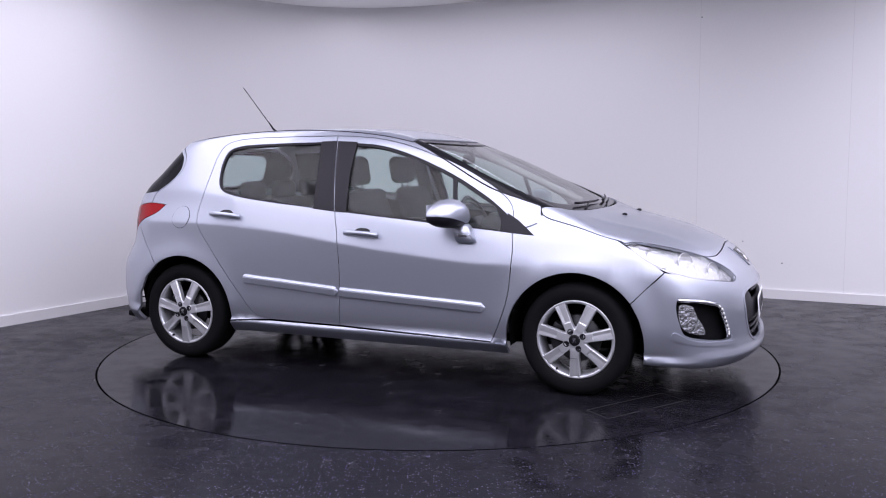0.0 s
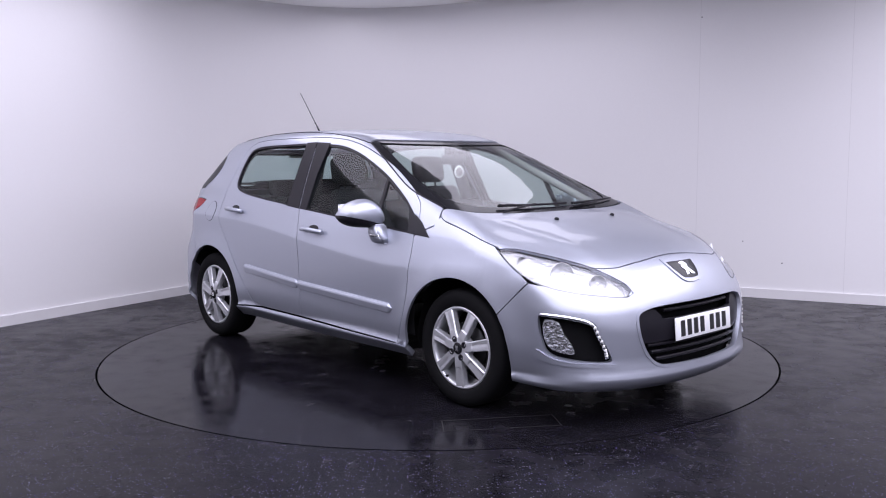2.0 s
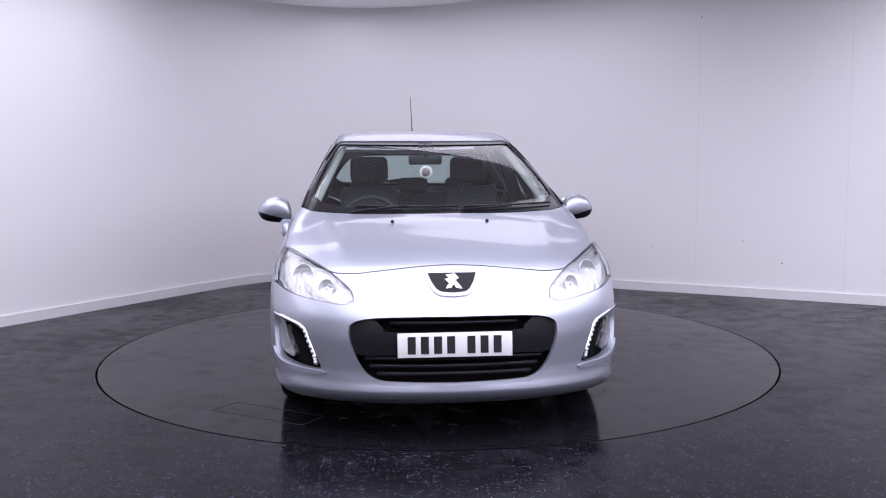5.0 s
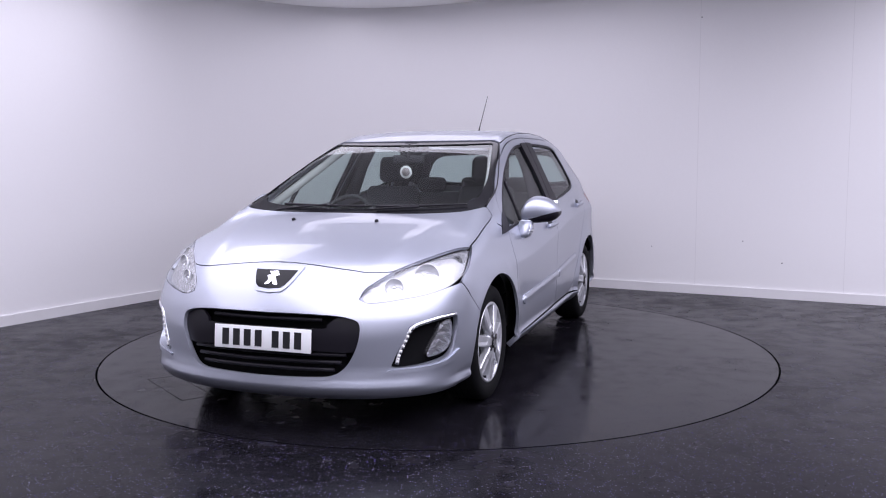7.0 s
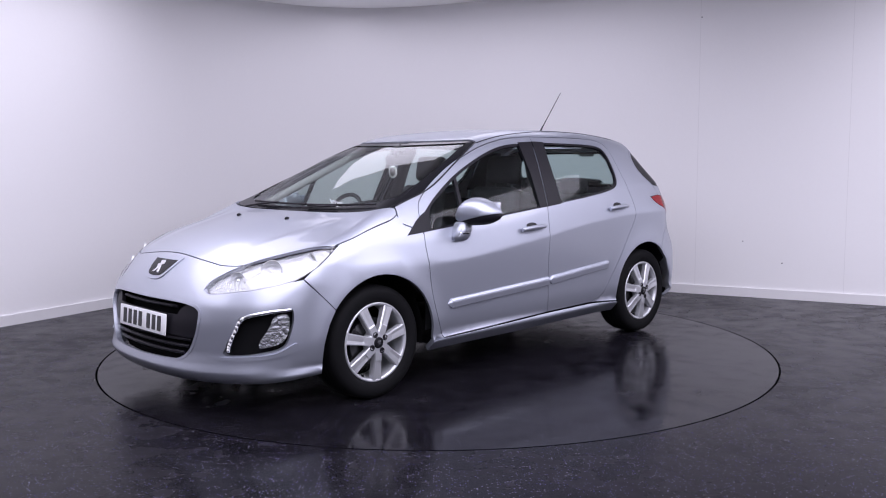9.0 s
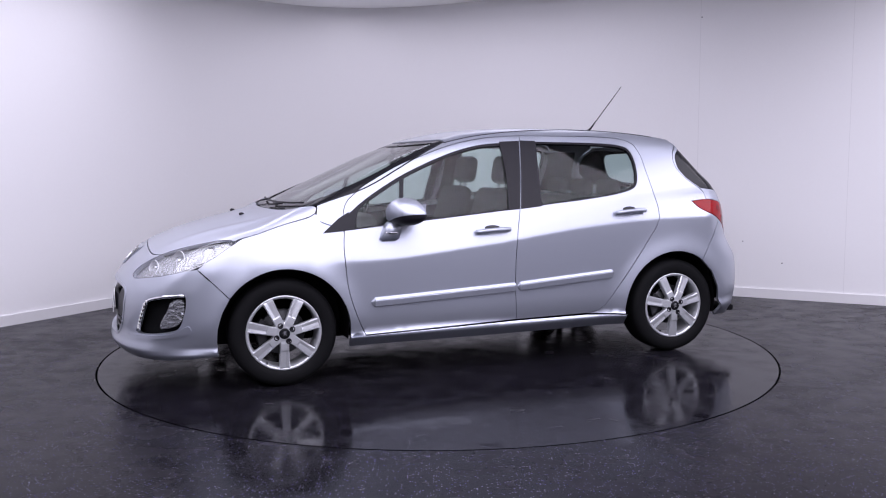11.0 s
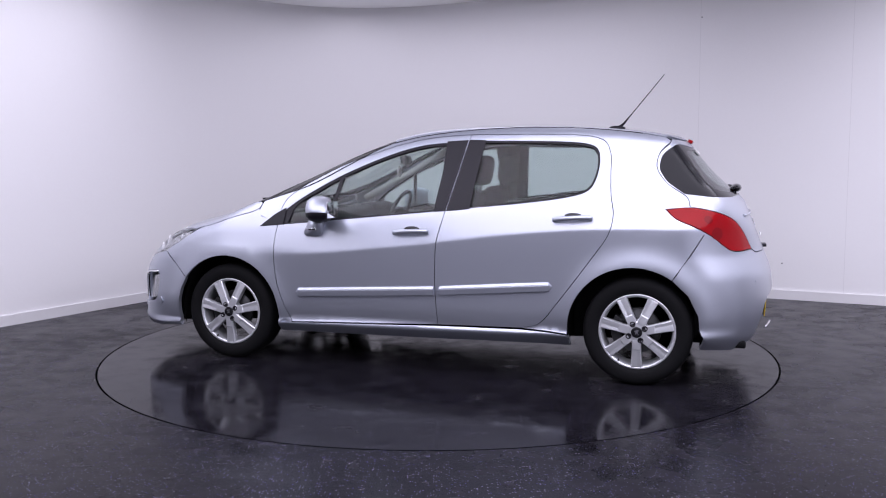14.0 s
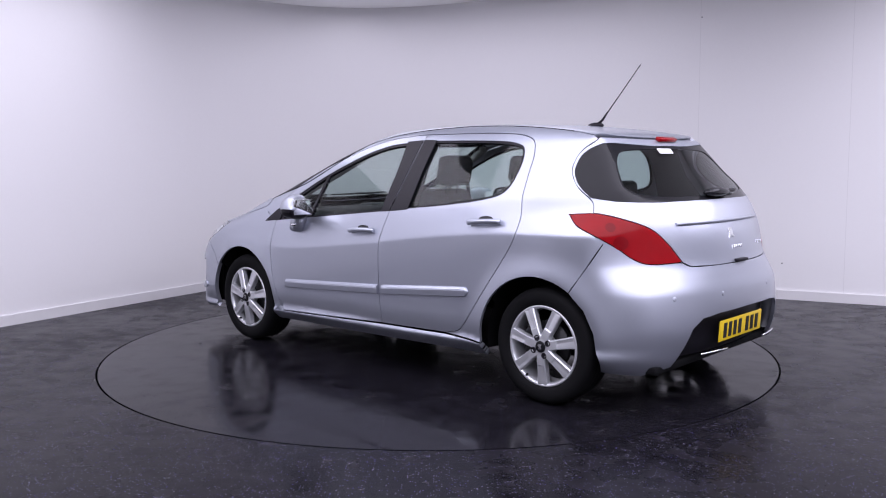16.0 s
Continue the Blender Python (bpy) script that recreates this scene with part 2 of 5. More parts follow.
# the car: its bodywork is one smooth form, cut into panels
def spline(knots):
    """A smooth monotone curve through (x, value) knots."""
    xs, ys = np.array(knots, float).T
    if xs[0] > xs[-1]:
        xs, ys = xs[::-1], ys[::-1]
    d = np.diff(ys) / np.diff(xs)
    m = np.concatenate([[d[0]], np.where(d[1:] * d[:-1] > 0, 2 * d[1:] * d[:-1] / (d[1:] + d[:-1] + 1e-12), 0), [d[-1]]])

    x = np.linspace(xs[0] - 1.5, xs[-1] + 1.5, 6000)
    i = np.clip(np.searchsorted(xs, x) - 1, 0, len(xs) - 2)
    h = xs[i + 1] - xs[i]
    u = (x - xs[i]) / h
    c = np.clip(u, 0, 1)
    y = (2 * c**3 - 3 * c**2 + 1) * ys[i] + (c**3 - 2 * c**2 + c) * h * m[i] + (3 * c**2 - 2 * c**3) * ys[i + 1] + (c**3 - c**2) * h * m[i + 1]
    y = y + np.where(u > 1, (u - 1) * h * m[i + 1], 0) + np.where(u < 0, u * h * m[i], 0)
    return lambda q: np.interp(q, x, y)


def soft_max(a, b, r):
    h = np.maximum(r - np.abs(a - b), 0) / r
    return np.maximum(a, b) + h * h * r * 0.25


def soft_min(a, b, r):
    return -soft_max(-a, -b, r)


def ramp(x, w):
    """Zero below 0, x above, rounded over about w."""
    return 0.5 * (x + np.sqrt(x * x + w * w))


FRONT_AXLE, REAR_AXLE, WHEEL_R = 1.188, -1.408, 0.3095
hood_line = spline([(2.16, 0.52), (2.08, 0.645), (2.0, 0.722), (1.86, 0.803), (1.7, 0.866), (1.466, 0.928), (1.31, 0.966), (1.1, 1.0), (0.5, 1.05)])
screen_line = spline([(1.45, 0.86), (1.15, 1.0), (0.995, 1.062), (0.838, 1.134), (0.68, 1.209), (0.484, 1.299), (0.288, 1.379), (0.1, 1.45), (-0.3, 1.59)])
roof_line = spline([(0.8, 1.28), (0.288, 1.40), (0.152, 1.43), (-0.063, 1.466), (-0.298, 1.484), (-0.5, 1.489), (-0.7, 1.489), (-0.886, 1.485), (-1.08, 1.476), (-1.28, 1.46), (-1.477, 1.434), (-1.64, 1.40), (-1.8, 1.36)])
tail_line = spline([(-1.45, 1.62), (-1.6, 1.435), (-1.697, 1.325), (-1.8, 1.205), (-1.9, 1.108), (-1.99, 1.025), (-2.06, 0.95), (-2.1, 0.86), (-2.14, 0.74)])
plan_line = spline([(2.2, 0.78), (1.9, 0.835), (1.5, 0.868), (1.2, 0.882), (0.7, 0.886), (0.0, 0.885), (-0.9, 0.866), (-1.4, 0.862), (-1.8, 0.835), (-2.2, 0.79)])
nose_line = spline([(0.1, 1.96), (0.16, 2.045), (0.20, 2.10), (0.235, 2.122), (0.28, 2.112), (0.34, 2.106), (0.45, 2.106), (0.55, 2.10), (0.63, 2.072), (0.75, 2.0), (0.9, 1.9)])
stern_line = spline([(0.1, -2.0), (0.2, -2.08), (0.3, -2.135), (0.45, -2.158), (0.6, -2.15), (0.69, -2.122), (0.76, -2.10), (0.9, -2.085), (1.2, -2.05)])
crease_line = spline([(1.6, 0.70), (0.7, 0.705), (0.0, 0.765), (-0.74, 0.855), (-1.25, 0.89), (-1.8, 0.90)])
flare_line = spline([(2.2, 0.235), (1.5, 0.258), (0.8, 0.296), (-1.0, 0.306), (-1.7, 0.345), (-2.2, 0.36)])
belt_line = spline([(1.6, 0.83), (0.93, 0.866), (-0.28, 0.972), (-0.98, 1.058), (-1.4, 1.09), (-2.0, 1.12)])


def side_width(x, z):
    zc, zb = crease_line(x), belt_line(x)
    w = plan_line(x) + 0.008 - 0.03 * ramp(zc - z, 0.006) - 0.75 * np.maximum(0, 0.42 - z) ** 2
    fade = 1 / (1 + np.exp((x - 1.0) / 0.1))
    w = w - 0.30 * ramp(z - zc, 0.006 + 0.1 * (1 - fade))
    w = w - 0.42 * np.clip((-x - 1.0) / 0.8, 0, 1) * (ramp(z - zc, 0.02) - ramp(z - zc - 0.12, 0.03))
    w = w + 0.008 * np.clip((-x - 1.62) / 0.2, 0, 1) / (1 + np.exp((z - 0.69) / 0.045))
    w = w - 0.175 * ramp(z - zb, 0.03) - 0.10 * np.maximum(0, z - zb) ** 2 - 0.16 * np.maximum(0, -x - 0.7) * np.maximum(0, z - zb)
    # a ledge low down, from the front bumper along the sill to the rear bumper
    tall = 0.036 + 0.024 * np.clip((-x - 1.2) / 0.5, 0, 1)
    step = np.clip((flare_line(x) - z) / tall, 0, 1)
    w = w + 0.022 * step * step * (3 - 2 * step) - 0.6 * (ramp(flare_line(x) - tall - z, 0.008) - 0.0004)
    for ax, wide in ((FRONT_AXLE, 0.016), (REAR_AXLE, 0.022)):
        r = np.hypot(x - ax, z - 0.30)
        w = w + wide * np.exp(-(((r - 0.37) / 0.085) ** 2)) * np.clip((z - 0.12) / 0.15, 0, 1)
    return w


def top_height(x, y):
    y2 = y * y
    hood = hood_line(x + 0.33 * y2) - 0.03 * y2 + 0.006 * np.exp(-(((np.abs(y) - 0.62 + 0.2 * (x - 1.1)) / 0.045) ** 2)) * np.clip((1.95 - x) / 0.3, 0, 1)
    screen = screen_line(x + 0.10 * y2)
    roof = 0.008 + roof_line(x + 0.05 * y2) - 0.06 * y2
    tail = tail_line(x - 0.22 * y2)
    return soft_max(hood + 100 * np.minimum(0, x - 0.3), soft_min(soft_min(screen, roof, 0.05), tail, 0.03), 0.012)


def body_field(x, y, z):
    """Below zero inside the bodywork."""
    a = np.abs(y)
    y2 = np.minimum(a, 0.95) ** 2
    side = a - side_width(x, z)
    top = (z - top_height(x, a)) * 0.8
    nose = x - nose_line(z) + 0.22 * y2 + 0.35 * y2 * y2
    low = 1 / (1 + np.exp((z - 0.69) / 0.045))
    stern = stern_line(z) - x + (0.30 - 0.15 * low) * y2 + (0.25 + 0.10 * low) * y2 * y2
    return soft_max(soft_max(soft_max(side, top, 0.07), nose, 0.11), stern, 0.11)


LAMP_N = np.array([0.62, 0.52, 0.5876])
LAMP_N /= np.linalg.norm(LAMP_N)
LAMP_U = np.cross(LAMP_N, [0.0, 0.0, 1.0])
LAMP_U /= np.linalg.norm(LAMP_U)
LAMP_V = np.cross(LAMP_U, LAMP_N)


def lift(kind, u, v):
    """Points of the bodywork from its side (x, z), top (x, y), front or rear (angle round an upright axis, z), or square to a headlight."""
    u, v = np.asarray(u, float), np.asarray(v, float)
    zero, one = np.zeros_like(u), np.ones_like(u)
    if kind == "side":
        o, d, far = (u, zero, v), (zero, one, zero), 1.2
    elif kind == "top":
        o, d, far = (u, v, zero + 0.5), (zero, zero, one), 1.4
    elif kind == "lamp":
        o, d, far = tuple(u * LAMP_U[k] + v * LAMP_V[k] for k in range(3)), tuple(zero + LAMP_N[k] for k in range(3)), 2.5
    else:
        ax, s = (0.9, 1) if kind == "front" else (-0.9, -1)
        o, d, far = (zero + ax, zero, v), (s * np.cos(u), np.sin(u), zero), 1.6
    # march from outside to the surface
    t = zero + far
    for _ in range(110):
        f = body_field(o[0] + t * d[0], o[1] + t * d[1], o[2] + t * d[2])
        t = np.where(f > 0.001, t - 0.5 * f, t)
    lo, hi = t - 0.03, t + 0.03
    for _ in range(16):
        mid = (lo + hi) / 2
        out = body_field(o[0] + mid * d[0], o[1] + mid * d[1], o[2] + mid * d[2]) > 0
        lo, hi = np.where(out, lo, mid), np.where(out, mid, hi)
    return np.stack([o[0] + lo * d[0], o[1] + lo * d[1], o[2] + lo * d[2]], -1)


def body_normal(p, e=0.004):
    x, y, z = p.T
    g = np.stack([body_field(x + e, y, z) - body_field(x - e, y, z), body_field(x, y + e, z) - body_field(x, y - e, z), body_field(x, y, z + e) - body_field(x, y, z - e)], -1)
    return g / np.linalg.norm(g, axis=1, keepdims=True)



def part(name, bm, mat, parent, label=""):
    data = bpy.data.meshes.new(name)
    bm.to_mesh(data)
    bm.free()
    data.materials.append(mat)
    ob = new(name, data)
    ob.parent = parent
    return tagged(ob, label)


def curve(points, n=8):
    """A smooth line through the points, n steps between each two."""
    p = np.array(points, float)
    q = np.vstack([2 * p[0] - p[1], p, 2 * p[-1] - p[-2]])
    out = []
    for i in range(1, len(q) - 2):
        for k in range(n):
            t = k / n
            out.append(0.5 * (2 * q[i] + (q[i + 1] - q[i - 1]) * t + (2 * q[i - 1] - 5 * q[i] + 4 * q[i + 1] - q[i + 2]) * t * t + (3 * q[i] - q[i - 1] - 3 * q[i + 1] + q[i + 2]) * t**3))
    return np.array(out + [p[-1]])


def _loop(p, n):
    """A smooth closed line through the points."""
    m, out = len(p), []
    for i in range(m):
        a, b, c, d = p[i - 1], p[i], p[(i + 1) % m], p[(i + 2) % m]
        for k in range(n):
            t = k / n
            out.append(0.5 * (2 * b + (c - a) * t + (2 * a - 5 * b + 4 * c - d) * t * t + (3 * b - a - 3 * c + d) * t**3))
    return np.array(out)


def flat(kind, p):
    """Points of the body as places in one of the four projections."""
    p = np.atleast_2d(np.array(p, float))
    if kind == "side":
        return p[:, [0, 2]]
    if kind == "top":
        return p[:, [0, 1]]
    if kind == "lamp":
        return np.stack([p @ LAMP_U, p @ LAMP_V], 1)
    s = 1 if kind == "front" else -1
    return np.stack([np.arctan2(p[:, 1], s * (p[:, 0] - s * 0.9)), p[:, 2]], 1)


def fl(kind, pts, n=8, closed=False):
    return flat(kind, (_loop(np.array(pts, float), n) if closed else curve(pts, n)))


def on_top(pts, n=8):
    """A line given from above, laid on the body: points (x, y, z)."""
    c = curve(pts, n)
    return lift("top", c[:, 0], c[:, 1])


def inside(poly, pts):
    x, y = pts.T
    res = np.zeros(len(pts), bool)
    x0, y0 = poly.T
    x1, y1 = np.roll(poly, -1, 0).T
    for a, b, c, d in zip(x0, y0, x1, y1):
        if b != d:
            res ^= ((b > y) != (d > y)) & (x < (c - a) * (y - b) / (d - b) + a)
    return res


def resample(poly, step):
    out = []
    for a, b in zip(poly, np.roll(poly, -1, 0)):
        k = max(1, int(np.ceil(np.linalg.norm(b - a) / step)))
        out += [a + (b - a) * i / k for i in range(k)]
    out = np.array(out)
    keep = np.linalg.norm(out - np.roll(out, 1, 0), axis=1) > step * 0.08
    return out[keep]


def area(poly):
    x, y = poly.T
    return 0.5 * np.sum(x * np.roll(y, -1) - y * np.roll(x, -1))


def shrink(poly, d):
    """The outline drawn in by d."""
    if not d:
        return poly
    if area(poly) < 0:
        poly = poly[::-1]
    e = np.roll(poly, -1, 0) - poly
    e /= np.linalg.norm(e, axis=1, keepdims=True) + 1e-12
    nrm = np.stack([-e[:, 1], e[:, 0]], 1)
    v = nrm + np.roll(nrm, 1, 0)
    v /= np.maximum(np.sum(v * v, 1, keepdims=True), 0.6) / 2
    return poly + v * d


def panel(name, kind, outline, mat, parent, holes=(), step=0.035, inset=0.0023, depth=0.016, offset=0.0, label="", mirror=False, both=False):
    """One piece of the body's skin: its outline in a projection, cut, lifted on the body, with a turned-in edge."""
    sc = 1.1 if kind in ("front", "rear") else 1.0
    scale = np.array([sc, 1.0])
    outer = resample(shrink(np.array(outline, float) * scale, inset), step * 0.6)
    rings = [outer] + [resample(np.array(h, float) * scale, step * 0.6) for h in holes]
    lo, hi = outer.min(0), outer.max(0)
    gx, gy = np.meshgrid(np.arange(lo[0] + step / 2, hi[0], step), np.arange(lo[1] + step / 2, hi[1], step))
    gx = gx + (np.arange(gx.shape[0]) % 2)[:, None] * step / 2
    grid = np.stack([gx.ravel(), gy.ravel()], 1)
    ok = inside(outer, grid)
    for h in rings[1:]:
        ok &= ~inside(h, grid)
    edge = np.vstack(rings)
    grid = grid[ok]
    if kind == "side":
        # closer points along the crease
        gx = np.arange(lo[0] + 0.01, min(hi[0], 1.0), 0.022)
        extra = np.vstack([np.stack([gx, crease_line(gx) + dz], 1) for dz in (-0.016, -0.006, 0.004, 0.014)])
        ok = inside(outer, extra)
        for h in rings[1:]:
            ok &= ~inside(h, extra)
        extra = extra[ok]
        if len(extra):
            near = np.min(np.linalg.norm(extra[:, None] - edge[None], axis=2), 1)
            extra = extra[near > 0.006]
            grid = grid[np.abs(grid[:, 1] - crease_line(grid[:, 0])) > 0.024]
            finer = extra
        else:
            finer = np.zeros((0, 2))
    else:
        finer = np.zeros((0, 2))
    if len(grid):
        near = np.min(np.linalg.norm(grid[:, None] - edge[None], axis=2), 1)
        grid = grid[near > step * 0.38]
    edges, at = [], 0
    for r in rings:
        edges += [(at + i, at + (i + 1) % len(r)) for i in range(len(r))]
        at += len(r)
    pts = np.vstack([edge, grid, finer])
    from_cdt = cdt([Vector(p) for p in pts], edges, [], 0, 1e-7)
    flat_pts = np.array([tuple(v) for v in from_cdt[0]])
    tris = np.array([f for f in from_cdt[2]])
    mid = flat_pts[tris].mean(1)
    ok = inside(outer, mid)
    for h in rings[1:]:
        ok &= ~inside(h, mid)
    tris = tris[ok]
    uv = flat_pts / scale
    p = lift(kind, uv[:, 0], uv[:, 1])
    nrm = body_normal(p)
    p = p + nrm * offset
    face_n = np.cross(p[tris[:, 1]] - p[tris[:, 0]], p[tris[:, 2]] - p[tris[:, 0]])
    flip = np.sum(face_n * nrm[tris[:, 0]], 1) < 0
    tris[flip] = tris[flip][:, ::-1]
    # turned-in edge
    count = {}
    for t in tris:
        for a, b in ((t[0], t[1]), (t[1], t[2]), (t[2], t[0])):
            count[(a, b)] = 1
    rim = [(a, b) for a, b in count if (b, a) not in count]
    verts, faces, normals = [tuple(v) for v in p], [tuple(int(i) for i in t) for t in tris], [tuple(v) for v in nrm]
    if depth:
        top_i, low_i = {}, {}
        for a, b in rim:
            e = p[b] - p[a]
            for i in (a, b):
                if i not in top_i:
                    top_i[i] = len(verts)
                    verts.append(tuple(p[i] - nrm[i] * 0.0006))
                    low_i[i] = len(verts)
                    verts.append(tuple(p[i] - nrm[i] * depth))
                    side = np.cross(e, nrm[i])
                    side /= np.linalg.norm(side) + 1e-12
                    normals += [tuple(side), tuple(side)]
            faces.append((int(b), int(a), top_i[a], top_i[b]))
            faces.append((top_i[b], top_i[a], low_i[a], low_i[b]))
    objects = []
    for s in ((1, -1) if both else ((-1,) if mirror else (1,))):
        data = bpy.data.meshes.new(name)
        data.from_pydata([(x, s * y, z) for x, y, z in verts], [], faces if s > 0 else [f[::-1] for f in faces])
        data.polygons.foreach_set("use_smooth", [True] * len(data.polygons))
        data.materials.append(mat)
        data.update()
        data.normals_split_custom_set_from_vertices([(x, s * y, z) for x, y, z in normals])
        ob = new(name, data)
        ob.parent = parent
        objects.append(tagged(ob, label))
    return objects if both else objects[0]


car = tagged(new("car"), "silver five-door hatchback with alloy wheels on a turntable", "car")

# lines that panels share, on the left side
HEAD_TOP = [(1.983, 0.455, 0.642), (1.935, 0.473, 0.689), (1.815, 0.565, 0.757), (1.691, 0.660, 0.801), (1.496, 0.781, 0.841), (1.424, 0.813, 0.832)]
HEAD_LOW = [(1.424, 0.813, 0.832), (1.572, 0.839, 0.739), (1.710, 0.811, 0.686), (1.821, 0.739, 0.658), (1.908, 0.632, 0.639), (1.974, 0.512, 0.625), (1.983, 0.455, 0.642)]


def snap(kind, pts):
    """Points laid on the body along their ray from the upright axis."""
    return [tuple(p) for p in lift(kind, *flat(kind, pts).T)]


HEAD_TOP, HEAD_LOW = snap("lamp", HEAD_TOP), snap("lamp", HEAD_LOW)
FRONT_SPLIT = [tuple(p) for p in lift("side", [1.652, 1.57, 1.486], [0.694, 0.612, 0.525])]
REAR_SPLIT = [tuple(p) for p in lift("side", [-1.757, -1.68, -1.5955], [0.862, 0.735, 0.6106])]
bonnet_front = [(1.886, 0.0), (1.890, 0.245), (1.880, 0.389), (1.870, 0.455), (1.840, 0.530), (1.815, 0.565)]
bonnet_side = [(1.424, 0.808), (1.25, 0.805), (1.05, 0.797), (0.985, 0.785)]
bonnet_rear = [(0.985, 0.785), (0.982, 0.753), (1.087, 0.689), (1.147, 0.482), (1.182, 0.177), (1.19, 0.0)]
screen_side = [(0.968, 0.748), (0.699, 0.725), (0.44, 0.665), (0.127, 0.577)]
screen_top = [(0.127, 0.577), (0.17, 0.40), (0.194, 0.19), (0.202, 0.0)]
gutter = [(0.127, 0.583), (-0.3, 0.560), (-0.7, 0.547), (-1.1, 0.540), (-1.4, 0.540), (-1.535, 0.545)]
roof_rear = [(-1.535, 0.545), (-1.59, 0.40), (-1.625, 0.2), (-1.635, 0.0)]
fender_gap = [(0.722, 0.273), (0.78, 0.404), (0.824, 0.559), (0.84, 0.762), (0.829, 0.88)]
pillar_gap = [(0.829, 0.88), (0.825, 0.965), (0.80, 1.035), (0.74, 1.088), (0.623, 1.158), (0.45, 1.245), (0.27, 1.316), (0.10, 1.372), (-0.081, 1.411), (-0.25, 1.428), (-0.38, 1.434)]
middle_gap = [(-0.38, 1.434), (-0.33, 1.2), (-0.279, 0.974), (-0.238, 0.788), (-0.228, 0.55), (-0.241, 0.298)]
rear_gap = [(-0.753, 0.302), (-0.856, 0.335), (-0.957, 0.456), (-1.159, 0.729), (-1.245, 0.86), (-1.268, 0.967), (-1.25, 1.08), (-1.24, 1.2), (-1.228, 1.323), (-1.165, 1.40), (-0.949, 1.428), (-0.38, 1.434)]


def arc(cx, cz, r, a0, a1, n=28):
    return [(cx + r * math.cos(radians(a0 + (a1 - a0) * i / n)), cz + r * math.sin(radians(a0 + (a1 - a0) * i / n))) for i in range(n + 1)]


def whole(half, k):
    """The left half and its mirror; k: which coordinate changes sign."""
    h = np.array(half, float)
    m = h[::-1].copy()
    m[:, k] *= -1
    return np.vstack([h, m[1:-1]]) if abs(h[0, k]) < 1e-6 and abs(h[-1, k]) < 1e-6 else np.vstack([h, m])


# bonnet, screen, roof
half = np.vstack([curve(bonnet_front), flat("top", curve(HEAD_TOP[2:], 6))[1:-1], curve(bonnet_side), curve(bonnet_rear)[1:]])
panel("bonnet", "top", whole(half, 1), PAINT, car, label="silver bonnet")
half = np.vstack([curve(bonnet_rear)[8:][::-1] * [1, 1] - [0.012, 0], curve(screen_side)[:], curve(screen_top)[1:]])
SCREEN = whole(half, 1)
half = np.vstack([curve(screen_top)[::-1], curve(gutter)[:], curve(roof_rear)[1:]])
panel("roof", "top", whole(half, 1), PAINT, car, inset=0.004)
screen_in = whole(np.vstack([curve([(1.12, 0.0), (1.11, 0.176), (1.07, 0.45), (1.0, 0.62), (0.93, 0.66)]), curve([(0.91, 0.690), (0.68, 0.672), (0.44, 0.622), (0.19, 0.553)]), curve([(0.20, 0.52), (0.235, 0.36), (0.258, 0.17), (0.265, 0.0)])]), 1)
panel("windscreen", "top", screen_in, SCREEN_GLASS, car, inset=-0.01, depth=0, offset=-0.012, label="clear windscreen").visible_shadow = False
panel("windscreen_frame", "top", SCREEN, GLOSS_BLACK, car, holes=[screen_in], depth=0.01, offset=-0.006, label="black windscreen border")

# front wing, pillar, doors, rear quarter, sill (both sides)
wing = np.vstack([[FRONT_SPLIT[1][::2], FRONT_SPLIT[0][::2]], fl("side", HEAD_LOW[:3][::-1], 6)[5:], on_top(bonnet_side)[1:, [0, 2]], [(0.955, 0.925)], [(0.835, 0.878)], curve(fender_gap)[::-1][1:], [(0.722, 0.205), (0.815, 0.205)], arc(1.185, 0.305, 0.373, 190, 36.2)])
panel("front_wing", "side", wing, PAINT, car, both=True)
edge = on_top(screen_side)[:, [0, 2]]
front_hole = np.vstack([curve([(0.80, 0.880), (0.802, 0.955), (0.74, 1.015), (0.612, 1.098), (0.405, 1.208), (0.13, 1.318), (-0.076, 1.372), (-0.25, 1.388), (-0.352, 1.392)]), curve([(-0.352, 1.392), (-0.305, 1.2), (-0.262, 0.978)])[1:], [(0.3, 0.926)]])
front_door = np.vstack([curve(fender_gap), curve(pillar_gap)[1:], curve(middle_gap)[1:], [(0.2, 0.286)]])
FD = panel("front_door", "side", front_door, PAINT, car, holes=[front_hole], both=True)
rear_hole = np.vstack([curve([(-0.302, 0.985), (-0.352, 1.2), (-0.398, 1.396)]), curve([(-0.461, 1.397), (-0.903, 1.388), (-1.09, 1.372), (-1.162, 1.330), (-1.172, 1.22), (-1.125, 1.105), (-0.976, 1.058), (-0.7, 1.022)])])
rear_door = np.vstack([[(-0.241, 0.298)], curve(rear_gap), curve(middle_gap)[1:-1]])
RD = panel("rear_door", "side", rear_door, PAINT, car, holes=[rear_hole], both=True)
glass_f = np.vstack([curve([(0.765, 0.893), (0.72, 1.005), (0.60, 1.083), (0.40, 1.193), (0.13, 1.302), (-0.076, 1.357), (-0.235, 1.373)]), curve([(-0.235, 1.373), (-0.245, 1.2), (-0.215, 0.985)])[1:], [(0.3, 0.94)]])
glass_r = np.vstack([curve([(-0.42, 1.003), (-0.44, 1.2), (-0.47, 1.385)]), curve([(-0.52, 1.385), (-0.9, 1.376), (-1.085, 1.360), (-1.150, 1.322), (-1.159, 1.22), (-1.113, 1.115), (-0.97, 1.072), (-0.7, 1.036)])])
